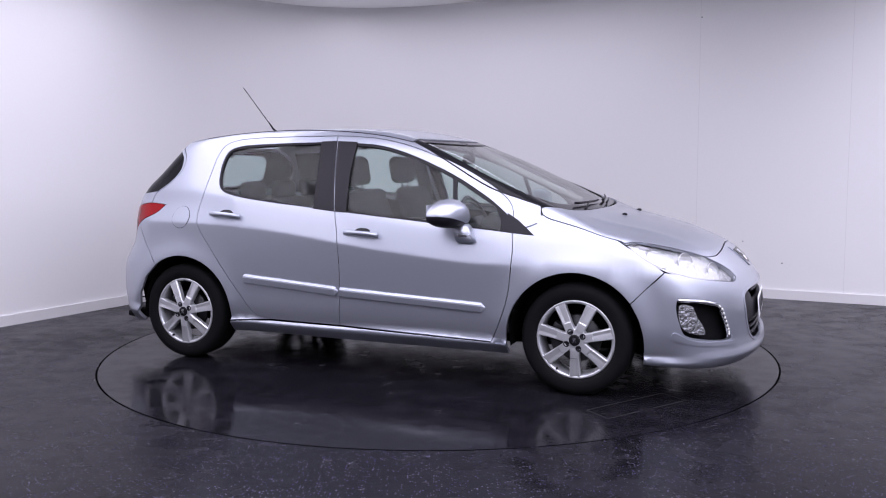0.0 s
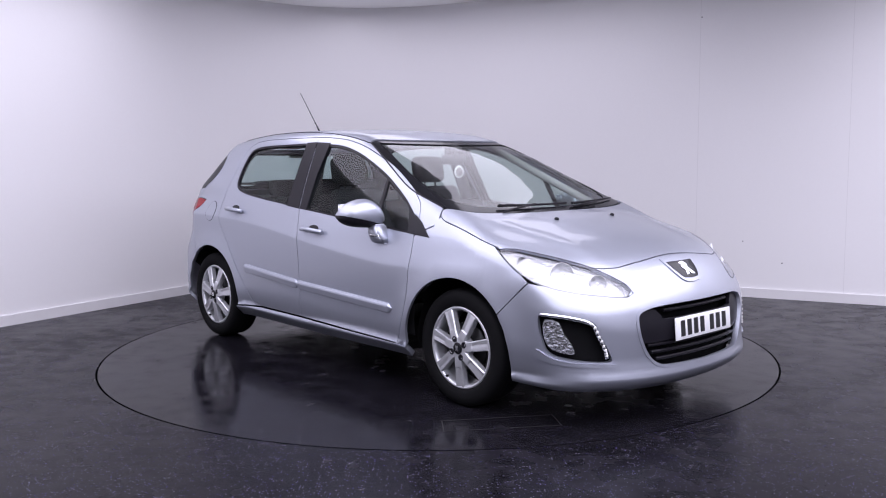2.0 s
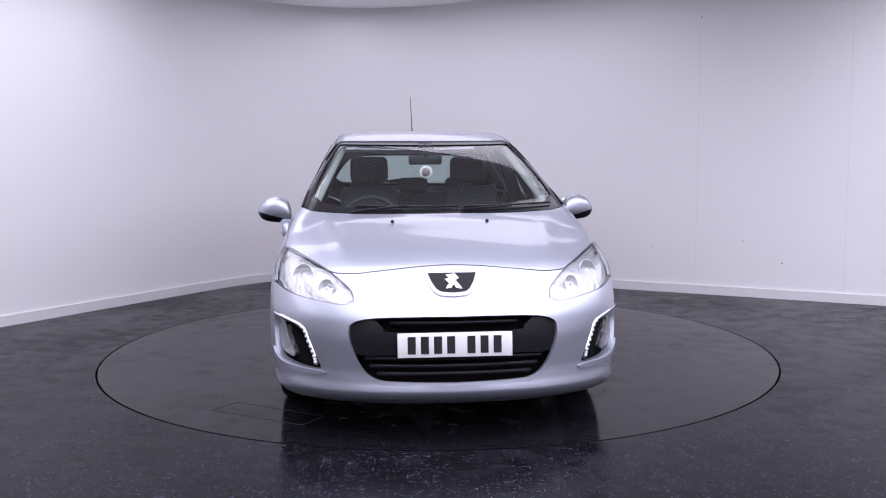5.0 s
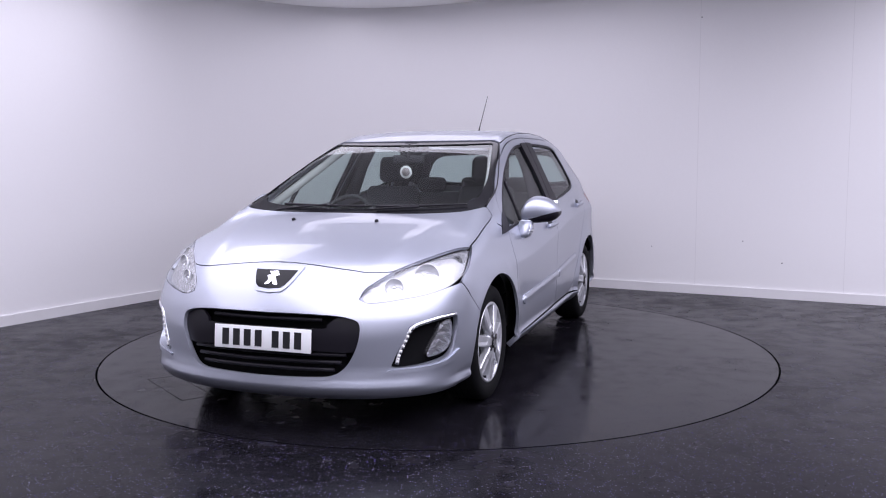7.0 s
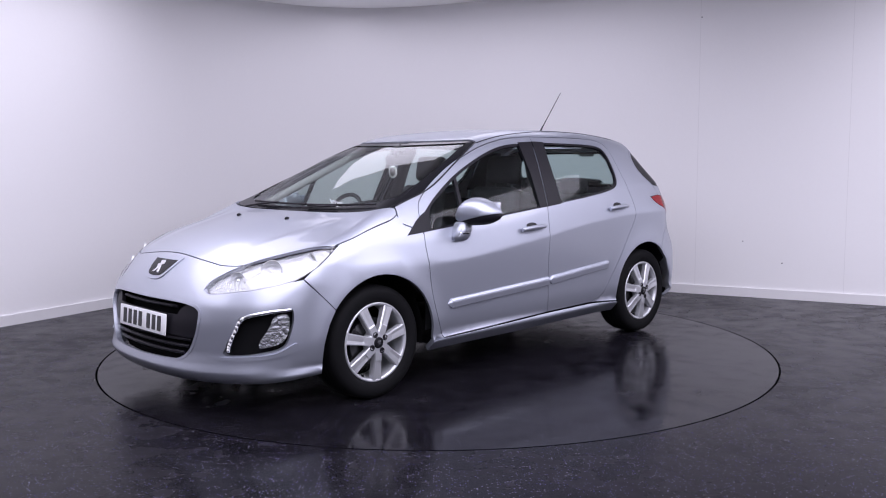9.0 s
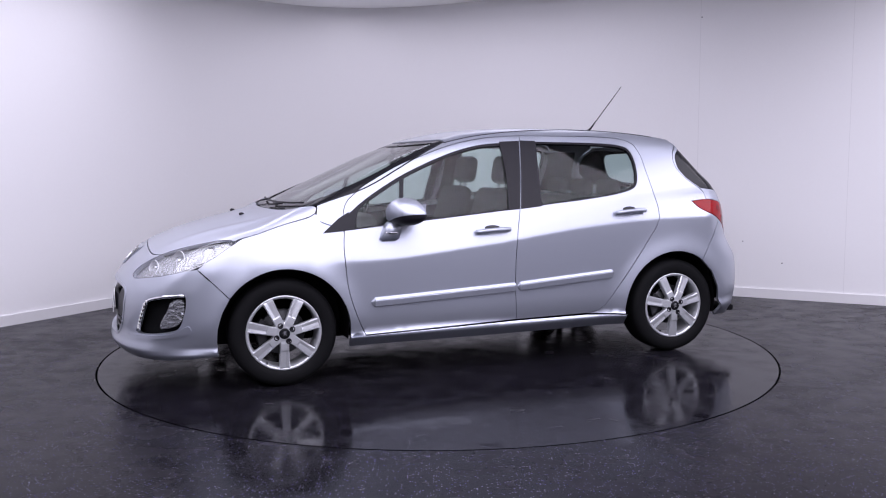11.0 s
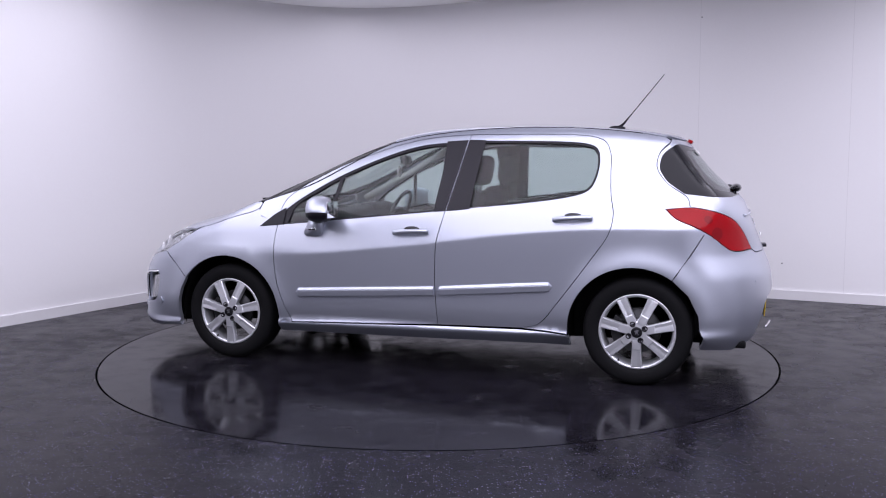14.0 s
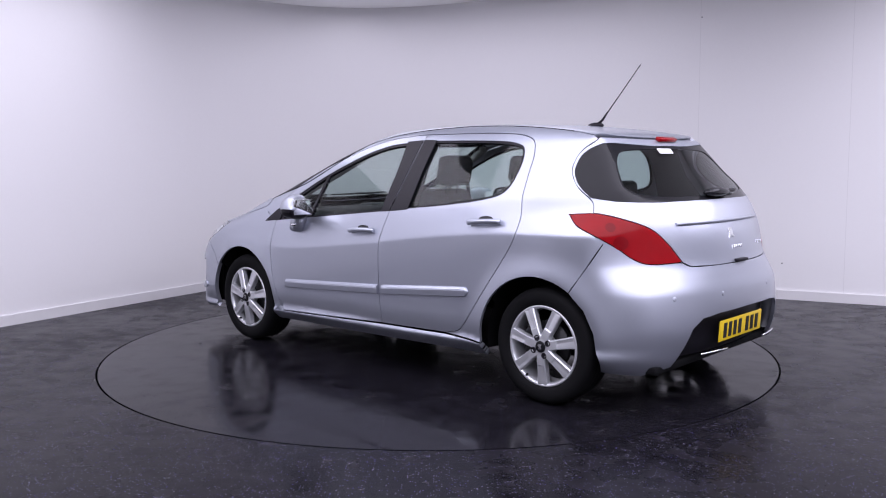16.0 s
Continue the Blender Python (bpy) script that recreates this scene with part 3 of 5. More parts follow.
for k in (0, 1):
    m = k == 1
    panel("window_frame", "side", front_hole, BLACK_TRIM, FD[k], holes=[glass_f], inset=0, depth=0.02, offset=-0.004, mirror=m, label="black window surround")
    panel("window_frame", "side", rear_hole, BLACK_TRIM, RD[k], holes=[glass_r], inset=0, depth=0.02, offset=-0.004, mirror=m, label="black window surround")
    panel("window_glass", "side", glass_f, SIDE_GLASS, FD[k], inset=-0.004, depth=0, offset=-0.012, mirror=m).visible_shadow = False
    panel("window_glass", "side", glass_r, SIDE_GLASS, RD[k], inset=-0.004, depth=0, offset=-0.012, mirror=m).visible_shadow = False
    panel("divider", "side", [(0.497, 0.905), (0.478, 0.905), (0.425, 1.19), (0.452, 1.175)], BLACK_TRIM, FD[k], inset=0, depth=0.02, offset=-0.005, step=0.02, mirror=m)
    panel("corner_trim", "side", [(0.955, 0.868), (0.79, 0.881), (0.79, 0.985), (0.86, 0.945)], BLACK_TRIM, car, inset=0, depth=0.01, offset=0.004, step=0.02, mirror=m, label="black triangular trim")
panel("scuttle_corner", "side", [(0.83, 0.87), (0.99, 0.90), (1.03, 0.955), (0.96, 0.985), (0.82, 0.95)], PAINT, car, both=True, inset=0, depth=0, offset=-0.009, step=0.03)
TAIL_TOP = snap("rear", [(-1.545, 0.795, 1.002), (-1.675, 0.774, 1.012), (-1.814, 0.737, 0.987), (-1.912, 0.634, 0.938), (-1.967, 0.563, 0.867), (-2.013, 0.488, 0.765)])
TAIL_LOW = snap("rear", [(-2.013, 0.488, 0.765), (-1.926, 0.652, 0.762), (-1.871, 0.721, 0.789), (-1.807, 0.774, 0.845), (-1.709, 0.824, 0.904), (-1.605, 0.819, 0.949), (-1.545, 0.795, 1.002)])
REAR_SIDE = snap("rear", [(-1.552, 0.545, 1.392), (-1.553, 0.568, 1.375), (-1.503, 0.632, 1.318), (-1.490, 0.688, 1.229), (-1.553, 0.735, 1.142), (-1.655, 0.757, 1.07), (-1.672, 0.772, 1.012)])
rear_edge = curve(REAR_SIDE)[:, [0, 2]]
frame_line = np.vstack([[(0.985, 0.945)], edge, on_top(gutter)[1:, [0, 2]], rear_edge[2:], fl("side", TAIL_TOP[:2], 6)[::-1], fl("side", TAIL_LOW[3:], 6)[::-1][1:-2], [REAR_SPLIT[0][::2], REAR_SPLIT[1][::2]], arc(-1.385, 0.31, 0.367, 125, -4), [(-0.755, 0.300)], curve(rear_gap)[:-1], curve(pillar_gap)[::-1][:-8], [(0.835, 0.885), (0.955, 0.93)]])
panel("side_frame", "side", frame_line, PAINT, car, both=True, step=0.03, label="silver side frame with roof pillars and rear quarter")
sill = [(0.81, 0.268), (0.2, 0.281), (-0.241, 0.292), (-0.745, 0.294), (-1.021, 0.279), (-1.034, 0.207), (-0.7, 0.207), (0.1, 0.203), (0.81, 0.203)]
panel("sill", "side", sill, PAINT, car, both=True, inset=0.002, depth=0.03, step=0.014)

# front bumper with its openings, lamps
def ang(kind, pts, n=6):
    return fl(kind, pts, n)


fb = np.vstack([[(0.0, 0.788)], flat("front", np.column_stack([curve(bonnet_front)[1:], lift("top", *curve(bonnet_front)[1:].T)[:, 2]]))[:-1], ang("front", HEAD_TOP[:3])[::-1], ang("front", HEAD_LOW)[::-1][1:-13], flat("front", FRONT_SPLIT), flat("front", lift("side", [1.527, 1.553, 1.557, 1.548], [0.45, 0.36, 0.28, 0.20])), flat("front", [(1.80, 0.78, 0.185), (1.97, 0.62, 0.178), (2.08, 0.3, 0.172), (2.11, 0.0, 0.172)])])
grille_half = ang("front", [(2.07, 0.0, 0.585), (2.07, 0.15, 0.585), (2.06, 0.30, 0.582), (2.04, 0.40, 0.574), (2.02, 0.465, 0.553), (2.02, 0.485, 0.51), (2.045, 0.475, 0.42), (2.07, 0.43, 0.33), (2.09, 0.36, 0.285), (2.105, 0.25, 0.275), (2.115, 0.0, 0.270)])
GRILLE = whole(grille_half, 0)
FOG = fl("front", [(1.922, 0.690, 0.520), (1.83, 0.77, 0.548), (1.735, 0.832, 0.560), (1.715, 0.842, 0.52), (1.73, 0.838, 0.44), (1.77, 0.825, 0.365), (1.87, 0.765, 0.338), (1.985, 0.63, 0.328), (1.985, 0.63, 0.37), (1.95, 0.665, 0.46)], 6, True)
FOG_R = FOG * [-1, 1]
bumper = panel("front_bumper", "front", whole(fb, 0), PAINT, car, holes=[GRILLE, FOG, FOG_R], depth=0.03, step=0.02, label="silver front bumper")
c0 = flat("front", [HEAD_TOP[0]])[0] + [-0.012, -0.018]
corner_line = [(c0[0] + 0.034 * math.cos(a), c0[1] + 0.032 * math.sin(a)) for a in (2 * math.pi * i / 24 for i in range(24))]
panel("lamp_corner", "front", corner_line, PAINT, bumper, inset=0, depth=0.004, offset=-0.003, step=0.015)
panel("lamp_corner", "front", corner_line, PAINT, bumper, inset=0, depth=0.004, offset=-0.003, step=0.015, mirror=True)
panel("headlight_lens", "lamp", np.vstack([ang("lamp", HEAD_TOP), ang("lamp", HEAD_LOW)[1:-1]]), CLEAR, car, both=True, inset=0.0005, depth=0.0, offset=0.0, step=0.03, label="clear headlight cover")
panel("headlight", "lamp", np.vstack([ang("lamp", HEAD_TOP), ang("lamp", HEAD_LOW)[1:-1]]), REFLECTOR, car, both=True, inset=0.0, depth=0.03, offset=-0.022, step=0.03, label="chromed headlight bowl")

# tail lamps, tailgate, rear bumper
tail_out = np.vstack([ang("rear", TAIL_TOP), ang("rear", TAIL_LOW)[1:-1]])
TAILS = panel("tail_lamp", "rear", tail_out, RED_LENS, car, both=True, inset=0.003, step=0.02, offset=0.001, label="red tail lamp")
for kind_mat, spots in ((RED_DARK, ((-1.80, 0.74, 0.868, 0.034), (-1.755, 0.76, 0.945, 0.022))),):
    for x, y, z, r in spots:
        c0 = flat("rear", [(x, y, z)])[0]
        ring_line = [(c0[0] + r / 1.1 * math.cos(a), c0[1] + r * math.sin(a)) for a in (2 * math.pi * i / 24 for i in range(24))]
        for ob in panel("lamp_lobe", "rear", ring_line, kind_mat, car, both=True, inset=0, depth=0.001, offset=0.0022, step=0.012):
            ob.parent = TAILS[0 if ob.data.vertices[0].co.y > 0 else 1]
gate_half = np.vstack([[(0.0, 1.388)], ang("rear", [(-1.62, 0.2, 1.388), (-1.585, 0.40, 1.392), (-1.555, 0.535, 1.395)]), ang("rear", REAR_SIDE)[5:], ang("rear", TAIL_TOP)[7:], ang("rear", [(-2.03, 0.44, 0.742), (-2.07, 0.3, 0.738), (-2.09, 0.187, 0.736), (-2.10, 0.0, 0.735)])])
win_half = np.vstack([ang("rear", [(-1.66, 0.0, 1.352), (-1.655, 0.2, 1.352), (-1.62, 0.42, 1.362), (-1.59, 0.51, 1.365), (-1.55, 0.567, 1.352), (-1.51, 0.63, 1.305), (-1.500, 0.682, 1.23), (-1.525, 0.71, 1.18), (-1.563, 0.731, 1.14), (-1.64, 0.75, 1.085)]), ang("rear", [(-1.75, 0.70, 1.068), (-1.871, 0.52, 1.060), (-1.92, 0.3, 1.062), (-1.93, 0.0, 1.062)])])
REAR_WIN = whole(win_half, 0)
gate = panel("tailgate", "rear", whole(gate_half, 0), PAINT, car, holes=[REAR_WIN], step=0.03, label="silver tailgate")
glass_half = np.vstack([ang("rear", [(-1.66, 0.0, 1.335), (-1.655, 0.2, 1.335), (-1.62, 0.38, 1.33), (-1.60, 0.455, 1.315), (-1.60, 0.50, 1.27), (-1.62, 0.53, 1.20), (-1.66, 0.56, 1.14)]), ang("rear", [(-1.73, 0.54, 1.105), (-1.85, 0.42, 1.09), (-1.90, 0.25, 1.085), (-1.91, 0.0, 1.085)])])
REAR_IN = whole(glass_half, 0)
panel("rear_window_border", "rear", REAR_WIN, GLOSS_BLACK, gate, holes=[REAR_IN], inset=0.001, step=0.03, depth=0.01, offset=-0.003, label="black rear window border")
panel("rear_window", "rear", REAR_IN, REAR_GLASS, gate, inset=-0.004, step=0.03, depth=0, offset=-0.006, label="tinted rear window").visible_shadow = False
rb = np.vstack([[(0.0, 0.735)], ang("rear", [(-2.09, 0.187, 0.736), (-2.07, 0.3, 0.738), (-2.03, 0.44, 0.742), (-2.013, 0.487, 0.762)]), ang("rear", TAIL_LOW)[1:-13], flat("rear", REAR_SPLIT), flat("rear", lift("side", [-1.68, -1.735, -1.752, -1.742], [0.53, 0.42, 0.32, 0.22])), flat("rear", [(-1.9, 0.70, 0.21), (-1.99, 0.58, 0.25), (-2.02, 0.528, 0.35), (-2.045, 0.49, 0.44), (-2.07, 0.43, 0.485), (-2.10, 0.30, 0.50), (-2.12, 0.0, 0.505)])])
panel("rear_bumper", "rear", whole(rb, 0), PAINT, car, depth=0.02, step=0.02, label="silver rear bumper")
dif = np.vstack([flat("rear", [(-2.12, 0.0, 0.505), (-2.10, 0.30, 0.50), (-2.07, 0.43, 0.485), (-2.045, 0.49, 0.44), (-2.02, 0.528, 0.35), (-1.99, 0.58, 0.25), (-2.0, 0.5, 0.235), (-2.05, 0.3, 0.235), (-2.06, 0.0, 0.235)])])
valance = panel("rear_valance", "rear", whole(dif, 0), BLACK_TRIM, car, depth=0.02, step=0.03, offset=-0.08, label="black lower rear valance")

# liners behind the panels: black sheets added to keep the gaps dark
side_liner = np.vstack([[(1.52, 0.60), (1.40, 0.74), (0.95, 0.84), (0.0, 0.90), (-1.2, 0.98), (-1.50, 0.95), (-1.62, 0.62)], arc(-1.385, 0.31, 0.385, 125, -20), [(0.81, 0.19)], arc(1.185, 0.305, 0.392, 197, 42)])
panel("side_liner", "side", side_liner, LINER, car, both=True, depth=0, offset=-0.03, step=0.06)
front_liner = whole(flat("front", [(1.9, 0, 0.75), (1.83, 0.5, 0.72), (1.55, 0.83, 0.60), (1.57, 0.85, 0.20), (1.9, 0.65, 0.19), (2.05, 0, 0.19)]), 0)
panel("front_liner", "front", front_liner, LINER, car, depth=0, offset=-0.085, step=0.05)
rear_liner = whole(flat("rear", [(-2.05, 0, 0.98), (-1.9, 0.62, 0.96), (-1.68, 0.8, 0.9), (-1.68, 0.84, 0.30), (-1.95, 0.6, 0.24), (-2.08, 0, 0.24)]), 0)
panel("rear_liner", "rear", rear_liner, LINER, car, depth=0, offset=-0.11, step=0.05)
panel("bonnet_liner", "top", whole([(1.80, 0.0), (1.78, 0.45), (1.45, 0.74), (1.02, 0.72), (1.12, 0.40), (1.15, 0.0)], 1), LINER, car, depth=0, offset=-0.03, step=0.06)


# parts on the bodywork
def box_bm(sx, sy, sz, at=(0, 0, 0), bevel=0.0, turn=None, seg=2):
    bm = bmesh.new()
    bmesh.ops.create_cube(bm, size=1, matrix=Matrix.Diagonal((sx, sy, sz, 1)))
    if bevel:
        bmesh.ops.bevel(bm, geom=bm.edges[:], offset=bevel, segments=seg, affect="EDGES", profile=0.5)
        for f in bm.faces:
            f.smooth = True
    bmesh.ops.transform(bm, matrix=Matrix.Translation(at) @ (turn or Matrix()), verts=bm.verts)
    return bm


def lathe(profile, n=64, axis="y"):
    """A turned body: (radius, offset) pairs about the y axis."""
    bm = bmesh.new()
    rings = []
    for i in range(n):
        a = 2 * math.pi * i / n
        rings.append([bm.verts.new((r * math.cos(a), o, r * math.sin(a))) for r, o in profile])
    for i in range(n):
        for k in range(len(profile) - 1):
            f = bm.faces.new((rings[i][k], rings[i][k + 1], rings[(i + 1) % n][k + 1], rings[(i + 1) % n][k]))
            f.smooth = True
    bmesh.ops.remove_doubles(bm, verts=bm.verts, dist=1e-6)
    bmesh.ops.recalc_face_normals(bm, faces=bm.faces)
    return bm


def prism(outline, y0, y1, bevel=0.0):
    """A flat outline (x, z) made solid between y0 and y1."""
    bm = bmesh.new()
    a = [bm.verts.new((x, y0, z)) for x, z in outline]
    b = [bm.verts.new((x, y1, z)) for x, z in outline]
    bm.faces.new(a)
    bm.faces.new(b[::-1])
    n = len(a)
    for i in range(n):
        bm.faces.new((a[i], b[i], b[(i + 1) % n], a[(i + 1) % n]))
    bmesh.ops.recalc_face_normals(bm, faces=bm.faces)
    if bevel:
        bmesh.ops.bevel(bm, geom=[e for e in bm.edges if not e.is_boundary and e.calc_face_angle(0) > 0.6], offset=bevel, segments=2, affect="EDGES", profile=0.5)
    return bm


def tube(points, radius, n=10, taper=None):
    """A round bar along points; taper: the radius at its far end."""
    bm = bmesh.new()
    pts = [Vector(p) for p in points]
    rings = []
    for i, p in enumerate(pts):
        d = (pts[min(i + 1, len(pts) - 1)] - pts[max(i - 1, 0)]).normalized()
        u = d.orthogonal().normalized()
        if rings:
            u = (last - d * last.dot(d)).normalized()
        last = u
        v = d.cross(u)
        r = radius + ((taper if taper is not None else radius) - radius) * i / (len(pts) - 1)
        rings.append([bm.verts.new(p + (u * math.cos(2 * math.pi * k / n) + v * math.sin(2 * math.pi * k / n)) * r) for k in range(n)])
    for i in range(len(rings) - 1):
        for k in range(n):
            f = bm.faces.new((rings[i][k], rings[i][(k + 1) % n], rings[i + 1][(k + 1) % n], rings[i + 1][k]))
            f.smooth = True
    bm.faces.new(rings[0][::-1])
    bm.faces.new(rings[-1])
    bmesh.ops.recalc_face_normals(bm, faces=bm.faces)
    return bm


def ball(radii, at, seg=20, turn=None):
    bm = bmesh.new()
    bmesh.ops.create_uvsphere(bm, u_segments=seg, v_segments=seg // 2, radius=1, matrix=Matrix.Translation(at) @ (turn or Matrix()) @ Matrix.Diagonal((*radii, 1)))
    for f in bm.faces:
        f.smooth = True
    return bm


def merge(*bms):
    out = bms[0]
    for b in bms[1:]:
        tmp = bpy.data.meshes.new("tmp")
        b.to_mesh(tmp)
        b.free()
        out.from_mesh(tmp)
        bpy.data.meshes.remove(tmp)
    return out


# wheels: built once with the outside at +y, then copied
def spoke():
    bm = bmesh.new()
    rows = []
    for r, w, y in ((0.030, 0.026, 0.012), (0.060, 0.0255, 0.014), (0.085, 0.025, 0.013), (0.098, 0.0255, 0.012), (0.104, 0.026, 0.009), (0.14, 0.0275, 0.005), (0.18, 0.030, 0.001), (0.197, 0.032, -0.001), (0.205, 0.033, -0.003)):
        rows.append([bm.verts.new((s, o, r)) for s, o in ((-w, y - 0.035), (-w, y - 0.006), (-w * 0.84, y), (-w * 0.30, y - (0.001 if r > 0.1 else 0)), (w * 0.20, y - (0.003 if r > 0.1 else 0)), (w * 0.80, y), (w, y - 0.006), (w, y - 0.035))])
    for a, b in zip(rows, rows[1:]):
        for k in range(7):
            bm.faces.new((a[k], a[k + 1], b[k + 1], b[k]))
    bmesh.ops.recalc_face_normals(bm, faces=bm.faces)
    return bm


def make_wheel():
    disc_bm = lathe([(0.0, -0.06), (0.128, -0.06), (0.130, -0.066), (0.130, -0.085), (0.0, -0.085)], 48)
    wheel = part("wheel", disc_bm, DARK_METAL, car, "seven-spoke alloy wheel with a black tyre")
    tyre = lathe([(0.206, -0.17), (0.235, -0.195), (0.275, -0.198), (0.298, -0.188), (0.306, -0.168), (0.308, -0.13), (0.308, -0.07), (0.306, -0.025), (0.299, -0.008), (0.282, 0.003), (0.262, 0.006), (0.24, 0.004), (0.226, -0.001), (0.217, -0.006), (0.213, -0.012)], 72)
    t = part("tyre", tyre, RUBBER, wheel, "black rubber tyre")
    groove = merge(*[lathe([(0.3085, y - 0.004), (0.3088, y), (0.3085, y + 0.004)], 48) for y in (-0.13, -0.095, -0.06)])
    part("tread_groove", groove, LINER, wheel)
    barrel = lathe([(0.209, -0.17), (0.196, -0.14), (0.190, -0.06), (0.193, -0.03), (0.197, -0.012), (0.203, -0.004), (0.211, -0.002), (0.2155, -0.005), (0.2165, -0.012), (0.212, -0.016)], 72)
    rim = part("rim", barrel, ALLOY, wheel, "silver alloy rim")
    for i in range(7):
        one = spoke()
        bmesh.ops.rotate(one, cent=(0, 0, 0), matrix=Matrix.Rotation(2 * math.pi * (i + 0.5) / 7, 3, "Y"), verts=one.verts)
        part("spoke", one, ALLOY, wheel)
    part("hub", lathe([(0.0, 0.012), (0.05, 0.013), (0.062, 0.010), (0.068, 0.0), (0.068, -0.04)], 40), ALLOY, wheel)
    part("hub_cap", lathe([(0.0, 0.0185), (0.025, 0.0185), (0.030, 0.0165), (0.032, 0.010)], 32), GLOSS_BLACK, wheel, "black hub cap")
    part("hub_emblem", prism([(-0.012, 0.014), (0.006, 0.016), (0.014, 0.004), (0.005, 0.0), (0.010, -0.014), (-0.002, -0.007), (-0.012, -0.013), (-0.006, 0.002)], 0.0188, 0.0205), CHROME, wheel)
    for i in range(4):
        a = 2 * math.pi * (i + 0.7) / 4
        bolt = lathe([(0.0, 0.0135), (0.010, 0.0135), (0.012, 0.0155), (0.0165, 0.0155), (0.017, 0.008)], 12)
        bmesh.ops.translate(bolt, vec=(0.050 * math.cos(a), 0, 0.050 * math.sin(a)), verts=bolt.verts)
        part("bolt", bolt, BLACK_TRIM, wheel)
    part("valve", box_bm(0.006, 0.02, 0.012, (0.10, -0.005, -0.165), 0.002), BLACK_TRIM, wheel)
    cal = prism(arc(0, 0, 0.15, -35, 35, 8) + arc(0, 0, 0.095, 35, -35, 8), -0.105, -0.045, 0.004)
    part("caliper", cal, DARK_METAL, wheel)
    return wheel


def copy_part(ob, m):
    dup = {}
    for o in (ob, *ob.children_recursive):
        dup[o] = o.copy()
        scene.collection.objects.link(dup[o])
        dup[o].parent = dup.get(o.parent, o.parent)
    dup[ob].matrix_basis = m
    return dup[ob]


first_wheel = make_wheel()
first_wheel.matrix_basis = pose(FRONT_AXLE, 0.846, WHEEL_R)
copy_part(first_wheel, pose(REAR_AXLE, 0.832, WHEEL_R))
copy_part(first_wheel, pose(FRONT_AXLE, -0.846, WHEEL_R, 0, 0, 180))
copy_part(first_wheel, pose(REAR_AXLE, -0.832, WHEEL_R, 0, 0, 180))

# wheel housings, floor pan
for ax, cx, r in ((FRONT_AXLE, 1.185, 0.385), (REAR_AXLE, -1.385, 0.378)):
    for s in (1, -1):
        out = arc(cx, 0.305, r, -10, 190, 30)
        bm = bmesh.new()
        a = [bm.verts.new((x, s * 0.55, z)) for x, z in out]
        b = [bm.verts.new((x, s * (0.84 if z > 0.5 else 0.79), z)) for x, z in out]
        for i in range(len(a) - 1):
            bm.faces.new((a[i], a[i + 1], b[i + 1], b[i])).smooth = True
        bm.faces.new(a)
        part("wheel_housing", bm, LINER, car, "black wheel housing")
part("floor_pan", merge(box_bm(1.62, 1.60, 0.05, (-0.10, 0, 0.235), 0.01), box_bm(3.9, 1.08, 0.05, (-0.02, 0, 0.232), 0.01), box_bm(0.28, 1.30, 0.04, (1.72, 0, 0.22), 0.01), box_bm(0.25, 1.40, 0.04, (-1.87, 0, 0.24), 0.01)), LINER, car, "black floor pan")
part("exhaust", tube([(-0.8, -0.3, 0.24), (-1.5, -0.35, 0.26), (-1.75, -0.4, 0.27), (-1.90, -0.42, 0.265)], 0.03), LINER, car, "dull dark exhaust pipe")
part("silencer", ball((0.20, 0.12, 0.06), (-1.72, -0.40, 0.29)), LINER, car)

# side mouldings, handles, mirrors
def sweep_moulding(ends):
    """A bar along the doors with a bevelled top, between two ends (x, z); rounded where asked."""
    x0, z0, x1, z1, round0, round1 = ends
    bm, spots, n = bmesh.new(), [], 40
    for i in range(n + 1):
        t = i / n
        x, z = x0 + (x1 - x0) * t, z0 + (z1 - z0) * t
        d = min(abs(x - x0) if round0 else 1, abs(x - x1) if round1 else 1)
        k = 1.0 if d > 0.03 else max(0.12, math.sqrt(1 - (1 - d / 0.03) ** 2))
        prof = np.array([(-0.030, -0.004), (-0.028, 0.010), (-0.024, 0.016), (0.006, 0.018), (0.015, 0.016), (0.027, 0.008), (0.028, -0.004)])
        spots.append(np.column_stack([np.full(7, x), z + prof[:, 0] * k, np.where(prof[:, 1] > 0, prof[:, 1] * k, prof[:, 1])]))
    spots = np.vstack(spots)
    p = lift("side", spots[:, 0], spots[:, 1])
    p = p + body_normal(p) * spots[:, 2:]
    rows = [[bm.verts.new(tuple(p[i * 7 + q])) for q in range(7)] for i in range(n + 1)]
    for a, b in zip(rows, rows[1:]):
        for q in range(6):
            bm.faces.new((a[q], b[q], b[q + 1], a[q + 1]))
    bm.faces.new(rows[0])
    bm.faces.new(rows[-1][::-1])
    bmesh.ops.recalc_face_normals(bm, faces=bm.faces)
    return bm


